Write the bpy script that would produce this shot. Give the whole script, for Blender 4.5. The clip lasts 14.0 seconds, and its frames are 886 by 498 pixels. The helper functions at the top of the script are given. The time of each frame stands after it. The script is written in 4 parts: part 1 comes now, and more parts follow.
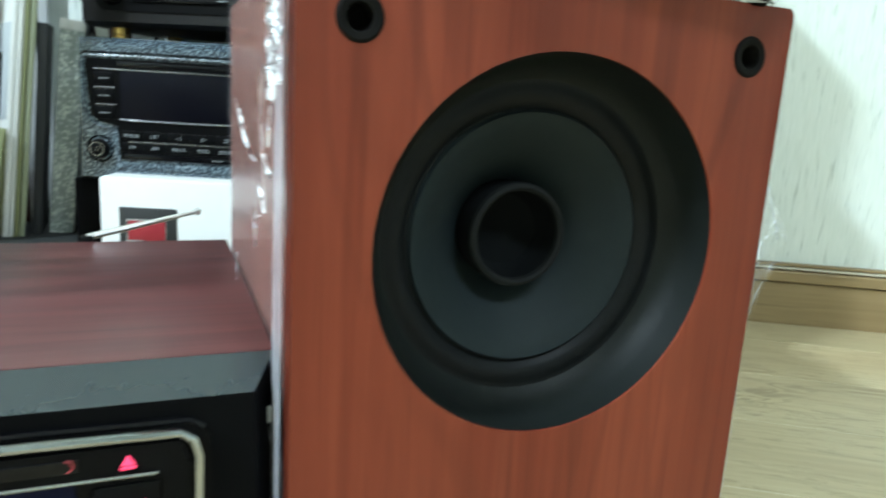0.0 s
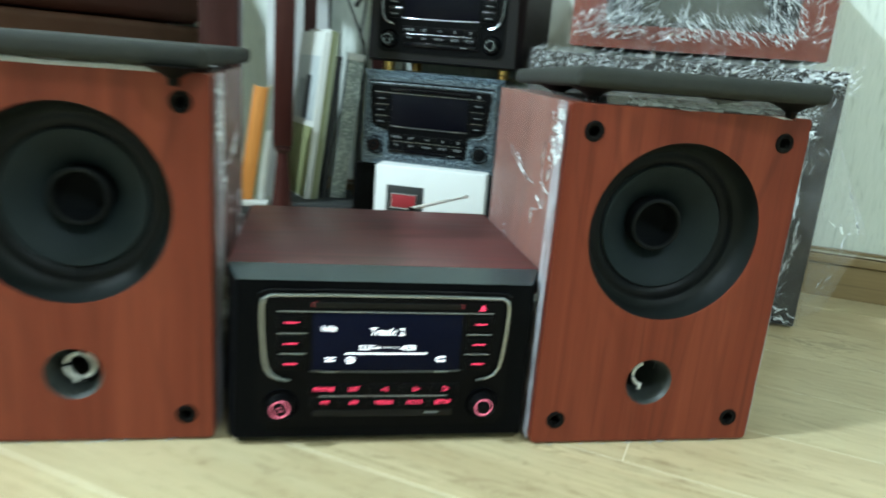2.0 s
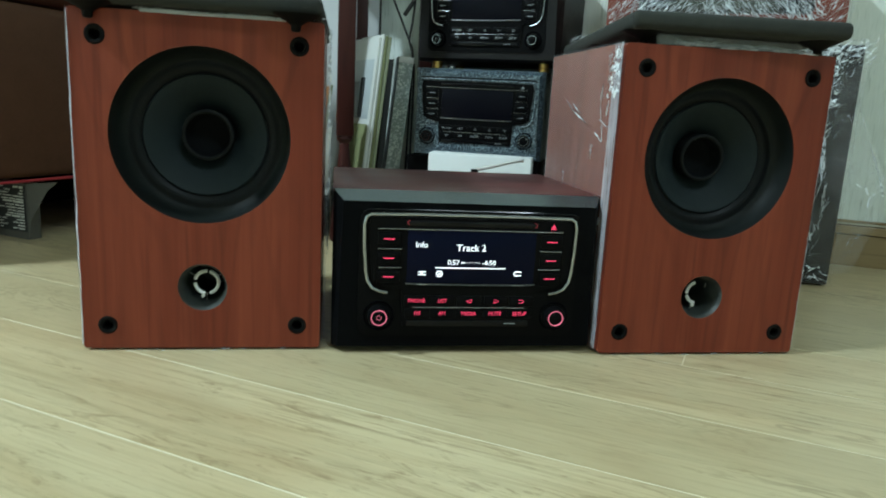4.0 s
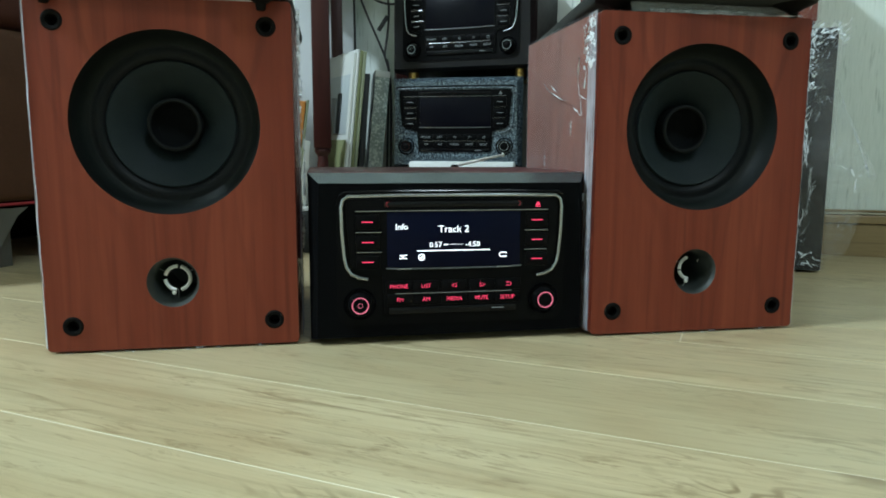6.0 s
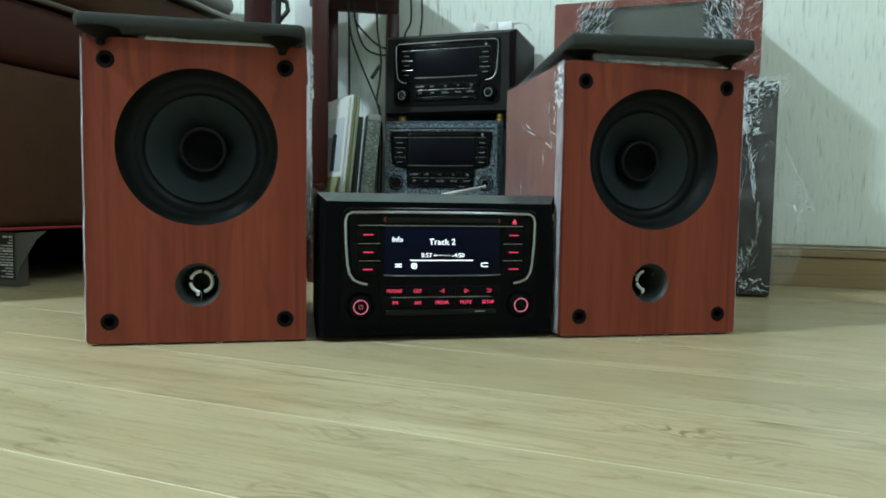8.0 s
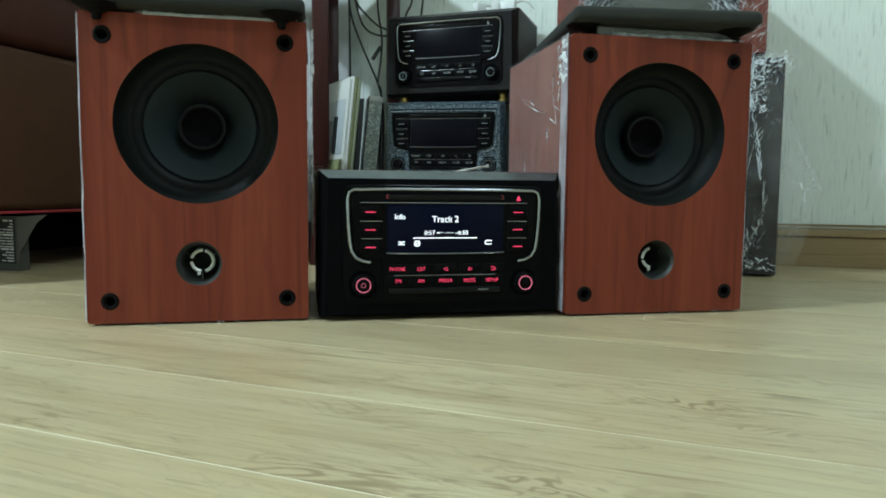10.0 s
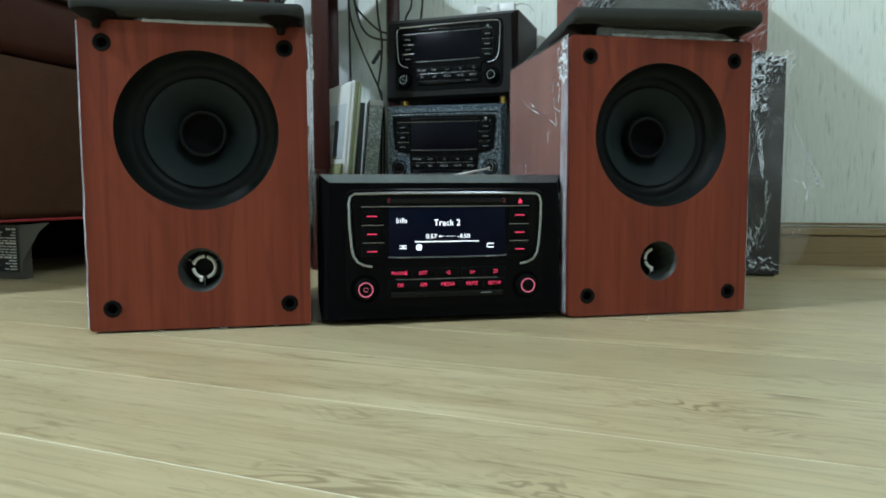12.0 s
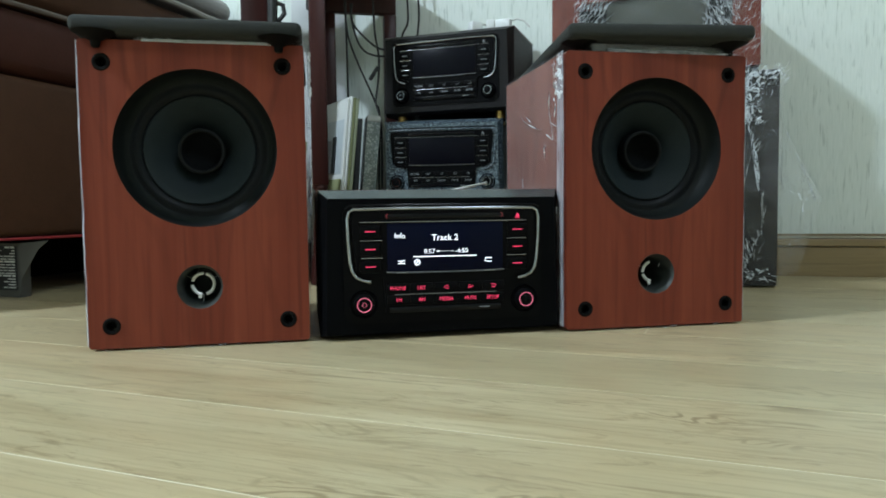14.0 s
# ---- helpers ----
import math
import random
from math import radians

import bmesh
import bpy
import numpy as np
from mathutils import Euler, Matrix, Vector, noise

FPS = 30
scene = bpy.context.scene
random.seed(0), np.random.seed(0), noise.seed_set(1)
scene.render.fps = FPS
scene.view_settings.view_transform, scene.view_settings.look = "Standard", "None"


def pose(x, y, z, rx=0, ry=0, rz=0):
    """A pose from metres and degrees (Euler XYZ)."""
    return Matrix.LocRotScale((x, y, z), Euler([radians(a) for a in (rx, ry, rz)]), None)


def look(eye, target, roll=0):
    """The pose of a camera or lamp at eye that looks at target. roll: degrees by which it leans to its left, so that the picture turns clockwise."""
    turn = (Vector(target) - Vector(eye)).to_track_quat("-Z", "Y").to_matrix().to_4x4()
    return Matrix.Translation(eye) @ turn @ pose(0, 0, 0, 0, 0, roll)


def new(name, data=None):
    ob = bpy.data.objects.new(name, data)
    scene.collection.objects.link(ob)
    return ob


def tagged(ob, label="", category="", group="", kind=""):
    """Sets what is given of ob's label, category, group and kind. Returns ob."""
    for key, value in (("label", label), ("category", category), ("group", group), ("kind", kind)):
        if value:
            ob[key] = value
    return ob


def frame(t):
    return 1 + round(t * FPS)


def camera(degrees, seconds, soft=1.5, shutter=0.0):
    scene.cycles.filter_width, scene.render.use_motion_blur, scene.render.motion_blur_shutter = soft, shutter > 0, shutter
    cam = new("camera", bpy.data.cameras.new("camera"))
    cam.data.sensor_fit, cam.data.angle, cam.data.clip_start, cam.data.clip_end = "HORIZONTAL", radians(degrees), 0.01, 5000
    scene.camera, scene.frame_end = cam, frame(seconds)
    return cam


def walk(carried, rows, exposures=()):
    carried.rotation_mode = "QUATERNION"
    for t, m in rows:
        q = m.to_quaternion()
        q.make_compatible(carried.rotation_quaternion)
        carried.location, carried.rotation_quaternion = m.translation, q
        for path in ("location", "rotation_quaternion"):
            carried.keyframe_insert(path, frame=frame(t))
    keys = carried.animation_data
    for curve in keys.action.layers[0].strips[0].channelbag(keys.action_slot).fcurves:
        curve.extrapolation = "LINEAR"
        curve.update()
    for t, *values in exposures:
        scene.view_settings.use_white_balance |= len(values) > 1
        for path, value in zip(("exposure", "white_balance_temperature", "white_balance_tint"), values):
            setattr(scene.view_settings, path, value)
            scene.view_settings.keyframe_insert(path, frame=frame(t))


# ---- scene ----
cam = camera(65.2, 14.0, soft=1.8, shutter=0.8)
PATH = [
    (0, (0.093, -0.254, 0.255), (0.841, 1.555, -0.157), 3.4),
    (0.3, (0.106, -0.249, 0.252), (0.891, 1.551, -0.125), 3.1),
    (0.5, (0.113, -0.253, 0.254), (0.862, 1.56, -0.132), 2.9),
    (1, (0.099, -0.312, 0.275), (0.811, 1.507, -0.155), 3.4),
    (1.5, (0.017, -0.432, 0.297), (0.536, 1.426, -0.229), 4.3),
    (2, (-0.062, -0.548, 0.327), (0.305, 1.346, -0.199), 4.7),
    (2.3, (-0.087, -0.606, 0.338), (0.22, 1.292, -0.213), 4.8),
    (2.5, (-0.104, -0.63, 0.341), (0.19, 1.271, -0.205), 5.3),
    (2.8, (-0.115, -0.647, 0.335), (0.177, 1.267, -0.165), 5.7),
    (3, (-0.121, -0.649, 0.303), (0.176, 1.265, -0.195), 4.9),
    (3.5, (-0.127, -0.646, 0.233), (0.188, 1.283, -0.188), 4.9),
    (4, (-0.13, -0.647, 0.236), (0.185, 1.287, -0.165), 3.0),
    (4.2, (-0.129, -0.646, 0.232), (0.211, 1.288, -0.148), 3.2),
    (6.5, (-0.118, -0.631, 0.166), (0.22, 1.325, -0.072), -0.3),
    (7, (-0.131, -0.646, 0.16), (0.171, 1.321, -0.035), 0.5),
    (7.5, (-0.136, -0.705, 0.155), (0.241, 1.243, -0.095), 1.2),
    (8, (-0.146, -0.733, 0.148), (0.255, 1.221, 0.014), 0.9),
    (8.5, (-0.146, -0.731, 0.141), (0.255, 1.221, -0.023), 1.0),
    (11, (-0.145, -0.724, 0.136), (0.247, 1.23, -0.036), 0.1),
    (11.5, (-0.145, -0.724, 0.137), (0.247, 1.23, -0.037), -0.0),
    (12, (-0.144, -0.724, 0.137), (0.242, 1.231, -0.024), -0.2),
    (12.5, (-0.144, -0.726, 0.137), (0.239, 1.232, -0.004), -0.6),
    (13, (-0.144, -0.727, 0.138), (0.237, 1.232, 0.01), -0.7),
    (13.5, (-0.144, -0.727, 0.138), (0.237, 1.232, 0.011), -0.7),
    (14, (-0.144, -0.727, 0.138), (0.247, 1.231, 0.017), -0.7),
]
EXPOSURES = [(0.0, 0.90, 6500, 6.0), (0.5, 0.84, 6500, 0.0), (1.0, 0.76, 6500, 0.0), (1.5, 0.60, 6500, 0.0), (2.0, 0.64, 6500, 0.0), (3.0, 0.25, 6500, -2.0), (4.0, 0.02, 6500, -1.0), (6.5, 0.0, 6500, 3.0), (8.0, -0.05, 6500, 2.0), (11.0, -0.07, 6500, 4.0), (12.5, -0.08, 6500, 9.0), (14.0, -0.08, 6500, 10.0)]
walk(cam, [(t, look(eye, target, roll)) for t, eye, target, roll in PATH], EXPOSURES)

# ---- world and lamps ----
world = bpy.data.worlds.new("world")
scene.world = world
world.use_nodes = True
world.node_tree.nodes["Background"].inputs[0].default_value = (0.75, 0.85, 1.0, 1)
world.node_tree.nodes["Background"].inputs[1].default_value = 0.05

ROOM = pose(0.748, 0.427, 0, 0, 0, -29)        # origin on the back wall's foot; the room lies at y < 0
BOARDS = pose(0, 0, 0, 0, 0, -33)              # the way the floor boards run
CEILING = 2.6


def ceiling_lamp_light(x, y, size, watts, colour):
    data = bpy.data.lights.new("ceiling_lamp_light", "AREA")
    data.shape, data.size, data.energy, data.color = "DISK", size, watts, colour
    ob = new("ceiling_lamp_light", data)
    ob.matrix_basis = pose(x, y, CEILING - 0.075)
    return ob


LAMPS = [(-2.35, -0.45, 0.30, 124.0), (0.45, -1.65, 0.26, 16.0), (0.95, -1.95, 0.26, 16.0)]
for lx, ly, size, watts in LAMPS:
    ceiling_lamp_light(lx, ly, size, watts, (0.825, 1.0, 1.16))


# ---- materials ----
class Nodes:
    """A small wrapper to write node materials in few lines."""

    def __init__(self, name):
        self.mat = bpy.data.materials.new(name)
        self.mat.use_nodes = True
        self.tree = self.mat.node_tree
        self.bsdf = self.tree.nodes["Principled BSDF"]

    def node(self, kind, **values):
        n = self.tree.nodes.new(kind)
        for key, value in values.items():
            n.inputs[key.replace("_", " ")].default_value = value
        return n

    def link(self, a, b):
        self.tree.links.new(a, b)

    def set(self, **values):
        for key, value in values.items():
            self.bsdf.inputs[key.replace("_", " ")].default_value = value
        return self

    def coords(self, scale=(1, 1, 1), shift_by_object=False, turn=0.0):
        tc = self.tree.nodes.new("ShaderNodeTexCoord")
        mp = self.tree.nodes.new("ShaderNodeMapping")
        mp.inputs["Scale"].default_value = scale
        mp.inputs["Rotation"].default_value = (0, 0, turn)
        self.link(tc.outputs["Object"], mp.inputs["Vector"])
        if shift_by_object:
            info = self.tree.nodes.new("ShaderNodeObjectInfo")
            mul = self.tree.nodes.new("ShaderNodeVectorMath")
            mul.operation = "SCALE"
            mul.inputs[0].default_value = (13.1, 7.7, 3.3)
            self.link(info.outputs["Random"], mul.inputs["Scale"])
            self.link(mul.outputs[0], mp.inputs["Location"])
        return mp.outputs["Vector"]

    def noise(self, vector, scale, detail=4.0, rough=0.55, warp=0.0):
        n = self.node("ShaderNodeTexNoise", Scale=scale, Detail=detail, Roughness=rough, Distortion=warp)
        self.link(vector, n.inputs["Vector"])
        return n.outputs["Fac"]

    def ramp(self, fac, stops):
        r = self.tree.nodes.new("ShaderNodeValToRGB")
        el = r.color_ramp.elements
        while len(el) < len(stops):
            el.new(0.5)
        for e, (p, c) in zip(el, stops):
            e.position, e.color = p, (*c, 1)
        self.link(fac, r.inputs["Fac"])
        return r.outputs["Color"]

    def mix(self, fac, a, b, blend="MIX"):
        m = self.tree.nodes.new("ShaderNodeMix")
        m.data_type, m.blend_type = "RGBA", blend
        for value, socket in ((fac, m.inputs[0]), (a, m.inputs[6]), (b, m.inputs[7])):
            if isinstance(value, bpy.types.NodeSocket):
                self.link(value, socket)
            else:
                socket.default_value = value if socket == m.inputs[0] else (*value, 1)
        return m.outputs[2]

    def bump(self, height, strength, distance=0.001):
        b = self.node("ShaderNodeBump", Strength=strength, Distance=distance)
        self.link(height, b.inputs["Height"])
        self.link(b.outputs["Normal"], self.bsdf.inputs["Normal"])

    def contour(self, fac, freq):
        """Growth-ring lines: level lines of a slow noise."""
        mul = self.node("ShaderNodeMath")
        mul.operation = "MULTIPLY"
        mul.inputs[1].default_value = freq
        self.link(fac, mul.inputs[0])
        wave = self.node("ShaderNodeMath")
        wave.operation = "SINE"
        self.link(mul.outputs[0], wave.inputs[0])
        return wave.outputs[0]

    def colour(self, socket):
        self.link(socket, self.bsdf.inputs["Base Color"])

    def rough(self, fac, low, high):
        m = self.node("ShaderNodeMapRange")
        m.inputs["To Min"].default_value, m.inputs["To Max"].default_value = low, high
        self.link(fac, m.inputs["Value"])
        self.link(m.outputs[0], self.bsdf.inputs["Roughness"])


def plain(name, colour, rough=0.5, metal=0.0, grain=0.15, scale=60.0, bump=0.1, spec=0.5):
    """Paint, plastic or metal with a little mottling and fine relief."""
    m = Nodes(name)
    v = m.coords()
    n = m.noise(v, scale, 5)
    big = m.noise(v, scale * 0.12, 3)
    dark = tuple(c * (1 - grain) for c in colour)
    light = tuple(min(1, c * (1 + grain)) for c in colour)
    m.colour(m.mix(big, m.ramp(n, [(0.3, dark), (0.7, colour)]), light))
    m.rough(n, max(0.02, rough - 0.06), min(1, rough + 0.08))
    m.set(Metallic=metal, Specular_IOR_Level=spec)
    if bump:
        m.bump(n, bump, 0.0006)
    return m.mat


def wood(name, dark, mid, light, along=(70, 70, 3.2), rough=0.4, figure=1.0, coat=0.0, film=0.0, shift=False, rings=0.0, spec=0.5):
    """Veneer: long streaks along one axis, flame figure, fine pores."""
    m = Nodes(name)
    v = m.coords(along, shift)
    streak = m.noise(v, 1.0, 6, 0.6, 0.8 * figure)
    vb = m.coords(tuple(a * 0.22 for a in along), shift)
    broad = m.noise(vb, 1.0, 4, 0.5, 2.2 * figure)
    vf = m.coords(tuple(a * 4 for a in along), shift)
    pores = m.noise(vf, 1.0, 2, 0.5)
    c = m.ramp(streak, [(0.28, dark), (0.5, mid), (0.72, light)])
    c = m.mix(m.ramp(broad, [(0.38, (0, 0, 0)), (0.62, (1, 1, 1))]), c, m.mix(0.5, c, light))
    c = m.mix(m.ramp(pores, [(0.56, (0, 0, 0)), (0.74, (0.45, 0.45, 0.45))]), c, dark)
    if rings:
        slow = m.noise(m.coords(tuple(13.0 if a > 10 else 2.4 for a in along), shift), 1.0, 2, 0.4, 0.5)
        where = m.noise(m.coords((6, 6, 2.5), shift), 1.0, 2)
        line = m.mix(1.0, m.ramp(m.contour(slow, 62.0), [(0.25, (0, 0, 0)), (0.95, (rings,) * 3)]), m.ramp(where, [(0.38, (0.15, 0.15, 0.15)), (0.62, (1, 1, 1))]), "MULTIPLY")
        c = m.mix(line, c, tuple(a * 0.55 for a in dark))
    # pale haze in the wood colour paints the sheen of film over it
    if film:
        haze = m.noise(m.coords((9, 9, 5)), 1.0, 5, 0.6, 1.0)
        c = m.mix(m.ramp(haze, [(0.35, (film * 0.4,) * 3), (0.75, (film,) * 3)]), c, (0.75, 0.76, 0.78))
    m.colour(c)
    m.rough(streak, rough - 0.05, rough + 0.12)
    m.set(Coat_Weight=coat, Coat_Roughness=0.12, Specular_IOR_Level=spec)
    m.bump(pores, 0.12, 0.0004)
    return m.mat


def glow(name, colour, strength, rough=0.4):
    m = Nodes(name)
    m.set(Base_Color=(*colour, 1), Emission_Color=(*colour, 1), Emission_Strength=strength, Roughness=rough, Specular_IOR_Level=0.06)
    return m.mat


def film_material(name, veil, crease, scale):
    """Thin clear wrapping film: see-through, with a faint sheen and sharp glinting creases painted in as pale opacity.
    """
    m = Nodes(name)
    v = m.coords((1, 1, 1))
    a = m.noise(v, scale, 3, 0.55, 2.2)
    b = m.noise(v, scale * 2.7, 2, 0.5, 1.2)
    where = m.noise(v, scale * 0.33, 2, 0.5)

    def lines(fac, width):
        off = m.node("ShaderNodeMath")
        off.operation = "SUBTRACT"
        off.inputs[1].default_value = 0.5
        m.link(fac, off.inputs[0])
        size = m.node("ShaderNodeMath")
        size.operation = "ABSOLUTE"
        m.link(off.outputs[0], size.inputs[0])
        out = m.node("ShaderNodeMapRange")
        out.inputs["From Min"].default_value, out.inputs["From Max"].default_value = 0.0, width
        out.inputs["To Min"].default_value, out.inputs["To Max"].default_value = 1.0, 0.0
        m.link(size.outputs[0], out.inputs["Value"])
        return out.outputs[0]

    both = m.node("ShaderNodeMath")
    both.operation = "MAXIMUM"
    m.link(lines(a, 0.013), both.inputs[0])
    m.link(lines(b, 0.018), both.inputs[1])
    patch = m.node("ShaderNodeMapRange")
    patch.inputs["From Min"].default_value, patch.inputs["From Max"].default_value = 0.46, 0.60
    m.link(where, patch.inputs["Value"])
    masked = m.node("ShaderNodeMath")
    masked.operation = "MULTIPLY"
    m.link(both.outputs[0], masked.inputs[0])
    m.link(patch.outputs[0], masked.inputs[1])
    fac = m.node("ShaderNodeMapRange")
    fac.inputs["To Min"].default_value, fac.inputs["To Max"].default_value = veil, crease
    m.link(masked.outputs[0], fac.inputs["Value"])
    m.bump(a, 0.9, 0.01)
    m.set(Base_Color=(0.8, 0.83, 0.86, 1), Roughness=0.16, Specular_IOR_Level=1.0, IOR=1.8)
    m.link(fac.outputs[0], m.bsdf.inputs["Alpha"])
    return m.mat


def milky_film():
    """Bunched film edge: milky where it gathers, clear between the long folds."""
    m = Nodes("milky_film_edge")
    folds = m.noise(m.coords((60, 420, 14)), 1.0, 4, 0.6, 0.4)
    blots = m.noise(m.coords((30, 30, 22)), 1.0, 3, 0.5)
    both = m.mix(0.45, folds, blots)
    a = m.node("ShaderNodeMapRange")
    a.inputs["From Min"].default_value, a.inputs["From Max"].default_value = 0.34, 0.64
    a.inputs["To Min"].default_value, a.inputs["To Max"].default_value = 0.10, 0.72
    m.link(both, a.inputs["Value"])
    m.link(a.outputs[0], m.bsdf.inputs["Alpha"])
    m.bump(folds, 0.5, 0.001)
    m.set(Base_Color=(0.60, 0.60, 0.67, 1), Roughness=0.3)
    return m.mat


FILM_EDGE = milky_film()
VENEER = wood("red_veneer", (0.108, 0.0155, 0.0073), (0.158, 0.0258, 0.0118), (0.213, 0.0425, 0.020), (48, 48, 1.7), 0.42, rings=0.38, spec=0.3)
SIDE = wood("veneer_under_film", (0.14, 0.030, 0.017), (0.215, 0.056, 0.033), (0.27, 0.08, 0.05), (50, 50, 3.0), 0.2, film=0.08, rings=0.5)
BURGUNDY = wood("burgundy_board", (0.050, 0.0135, 0.0145), (0.086, 0.0255, 0.0255), (0.13, 0.040, 0.040), (2.6, 75, 75), 0.34, rings=0.4)
MAHOGANY = wood("mahogany_lacquer", (0.021, 0.0045, 0.0045), (0.034, 0.008, 0.0075), (0.052, 0.013, 0.0105), (40, 40, 3), 0.36, spec=0.25)
OAK = wood("oak_trim", (0.16, 0.105, 0.045), (0.24, 0.165, 0.075), (0.31, 0.22, 0.11), (3, 60, 60), 0.4)
# pale cream paints the highlight along the baseboard's lip
LIP_HIGHLIGHT = plain("painted_lip_highlight", (0.50, 0.46, 0.36), 0.2, grain=0.1)
BLACK = plain("black_plastic", (0.0030, 0.0030, 0.0034), 0.45, spec=0.06)
SATIN_BLACK = plain("satin_black_board", (0.0085, 0.0075, 0.0080), 0.45, scale=120, spec=0.18)
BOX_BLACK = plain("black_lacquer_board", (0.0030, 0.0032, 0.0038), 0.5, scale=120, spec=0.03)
# glossy black, its colour lifted to blue-grey to paint the ceiling's reflection
BEVEL_SHEEN = plain("black_bevel_painted_sheen", (0.020, 0.030, 0.035), 0.22, grain=0.08, bump=0.03, spec=0.9)
GLOSS = plain("piano_black", (0.004, 0.004, 0.005), 0.15, bump=0.0, spec=0.2)
CONE = plain("paper_cone", (0.0098, 0.0158, 0.0180), 0.65, scale=300, bump=0.3, spec=0.2)
RUBBER = plain("black_rubber", (0.0042, 0.0052, 0.0062), 0.46, scale=140, spec=0.14)
CAP = plain("matt_black_felt", (0.0055, 0.0062, 0.0068), 0.9, spec=0.04)
CAP_RIM = plain("dull_grey_rubber", (0.0095, 0.0106, 0.0108), 0.7, spec=0.12)
BASKET = plain("dark_grey_flange", (0.0065, 0.0085, 0.0080), 0.5, scale=200, bump=0.2, spec=0.16)
PORT_TUBE = plain("grey_port_tube", (0.032, 0.037, 0.034), 0.5)
SOCKET = plain("socket_plastic", (0.0045, 0.0042, 0.0040), 0.6, spec=0.08)
FABRIC = plain("grille_cloth", (0.017, 0.0185, 0.016), 0.9, scale=900, bump=0.9, grain=0.3)
CHROME = plain("satin_chrome", (0.36, 0.38, 0.41), 0.16, 1.0, bump=0.0, grain=0.05)
STEEL = plain("bright_steel", (0.9, 0.91, 0.93), 0.38, 1.0, bump=0.0, grain=0.04)
BRASS = plain("brass", (0.55, 0.36, 0.12), 0.3, 1.0)
SCREEN = glow("screen_backlight", (0.003, 0.004, 0.013), 0.10, 0.06)
DARK_GLASS = plain("dark_display_glass", (0.004, 0.004, 0.007), 0.3, bump=0.0, spec=0.08)
LIT_WHITE = glow("lit_white", (0.85, 0.9, 1.0), 1.6)
LIT_RED = glow("lit_red", (0.9, 0.055, 0.14), 0.8)
LIT_RING = glow("lit_red_ring", (0.8, 0.17, 0.27), 0.44)
DIM_GREY = plain("printed_grey", (0.25, 0.27, 0.28), 0.5, bump=0.0)
WHITE_BOARD = plain("white_board", (0.74, 0.76, 0.76), 0.45, grain=0.04)
PAPER = plain("white_paper", (0.58, 0.59, 0.56), 0.7, grain=0.06)
GREEN_PAPER = plain("grey_green_card", (0.26, 0.285, 0.18), 0.7, grain=0.1)
OLIVE = plain("olive_card", (0.20, 0.215, 0.10), 0.6, grain=0.12)
PALE_GREY = plain("pale_grey_print", (0.42, 0.46, 0.47), 0.6, grain=0.1)
# near-black so that the deep shade under the sofa is in the colour
SHADOW_CLOTH = plain("painted_under_sofa_shade", (0.004, 0.004, 0.0042), 0.95, scale=500, bump=0.4, spec=0.05)
WHITE_PRINT = plain("white_print", (0.70, 0.71, 0.68), 0.6, bump=0.0)
DARK_CARD = plain("dark_card", (0.02, 0.022, 0.022), 0.6)
ORANGE = plain("orange_card", (0.62, 0.24, 0.05), 0.6, grain=0.08)
LEATHER = plain("brown_leather", (0.072, 0.034, 0.020), 0.6, spec=0.12, scale=220, bump=0.5, grain=0.25)
LEATHER_DARK = plain("dark_brown_leather", (0.060, 0.0215, 0.0155), 0.55, spec=0.14, scale=220, bump=0.5, grain=0.25)
PIPING = plain("brown_piping", (0.13, 0.10, 0.085), 0.5, scale=200)
PALE_PIPING = plain("pale_piping", (0.32, 0.29, 0.265), 0.45, scale=200)
# grey paints the light that the curved arm top reflects
LEATHER_SHEEN = plain("leather_painted_sheen", (0.22, 0.195, 0.19), 0.35, scale=220, bump=0.4)
CARTON = plain("printed_carton", (0.085, 0.083, 0.072), 0.7, grain=0.15)
PRINT = plain("black_print", (0.015, 0.015, 0.016), 0.6, bump=0.0)
CABLE = plain("black_cable", (0.01, 0.01, 0.01), 0.45)
DARK_GREY = plain("dark_grey_vinyl", (0.0165, 0.0145, 0.012), 0.5, scale=300, bump=0.3, spec=0.25)
PANEL_GREY = plain("grey_green_cloth_panel", (0.06, 0.064, 0.05), 0.85, scale=700, bump=0.6)
FILM = film_material("clear_film", 0.06, 0.34, 60)
FILM_FLAP = film_material("clear_film_loose", 0.10, 0.55, 40)
FILM_THIN = film_material("clear_film_taut", 0.07, 0.25, 12)
FILM_FOLD = plain("milky_film_fold", (0.6, 0.62, 0.65), 0.3, bump=0.3, scale=90, grain=0.3)
FILM_FOLD.node_tree.nodes["Principled BSDF"].inputs["Alpha"].default_value = 0.3
# near-white slivers: the shine on film folds, put into colour and shape
CREASE_SHINE = plain("film_crease", (0.85, 0.9, 0.95), 0.2, bump=0.0, grain=0.03)
# more opaque white for the painted glints
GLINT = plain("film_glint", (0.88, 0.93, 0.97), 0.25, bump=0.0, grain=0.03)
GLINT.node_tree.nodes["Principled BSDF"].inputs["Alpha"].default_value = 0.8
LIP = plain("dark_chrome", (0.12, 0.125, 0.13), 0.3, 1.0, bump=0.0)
CREASE_SHINE.node_tree.nodes["Principled BSDF"].inputs["Alpha"].default_value = 0.55
RED_LABEL = plain("red_label", (0.30, 0.02, 0.03), 0.5, bump=0.0)


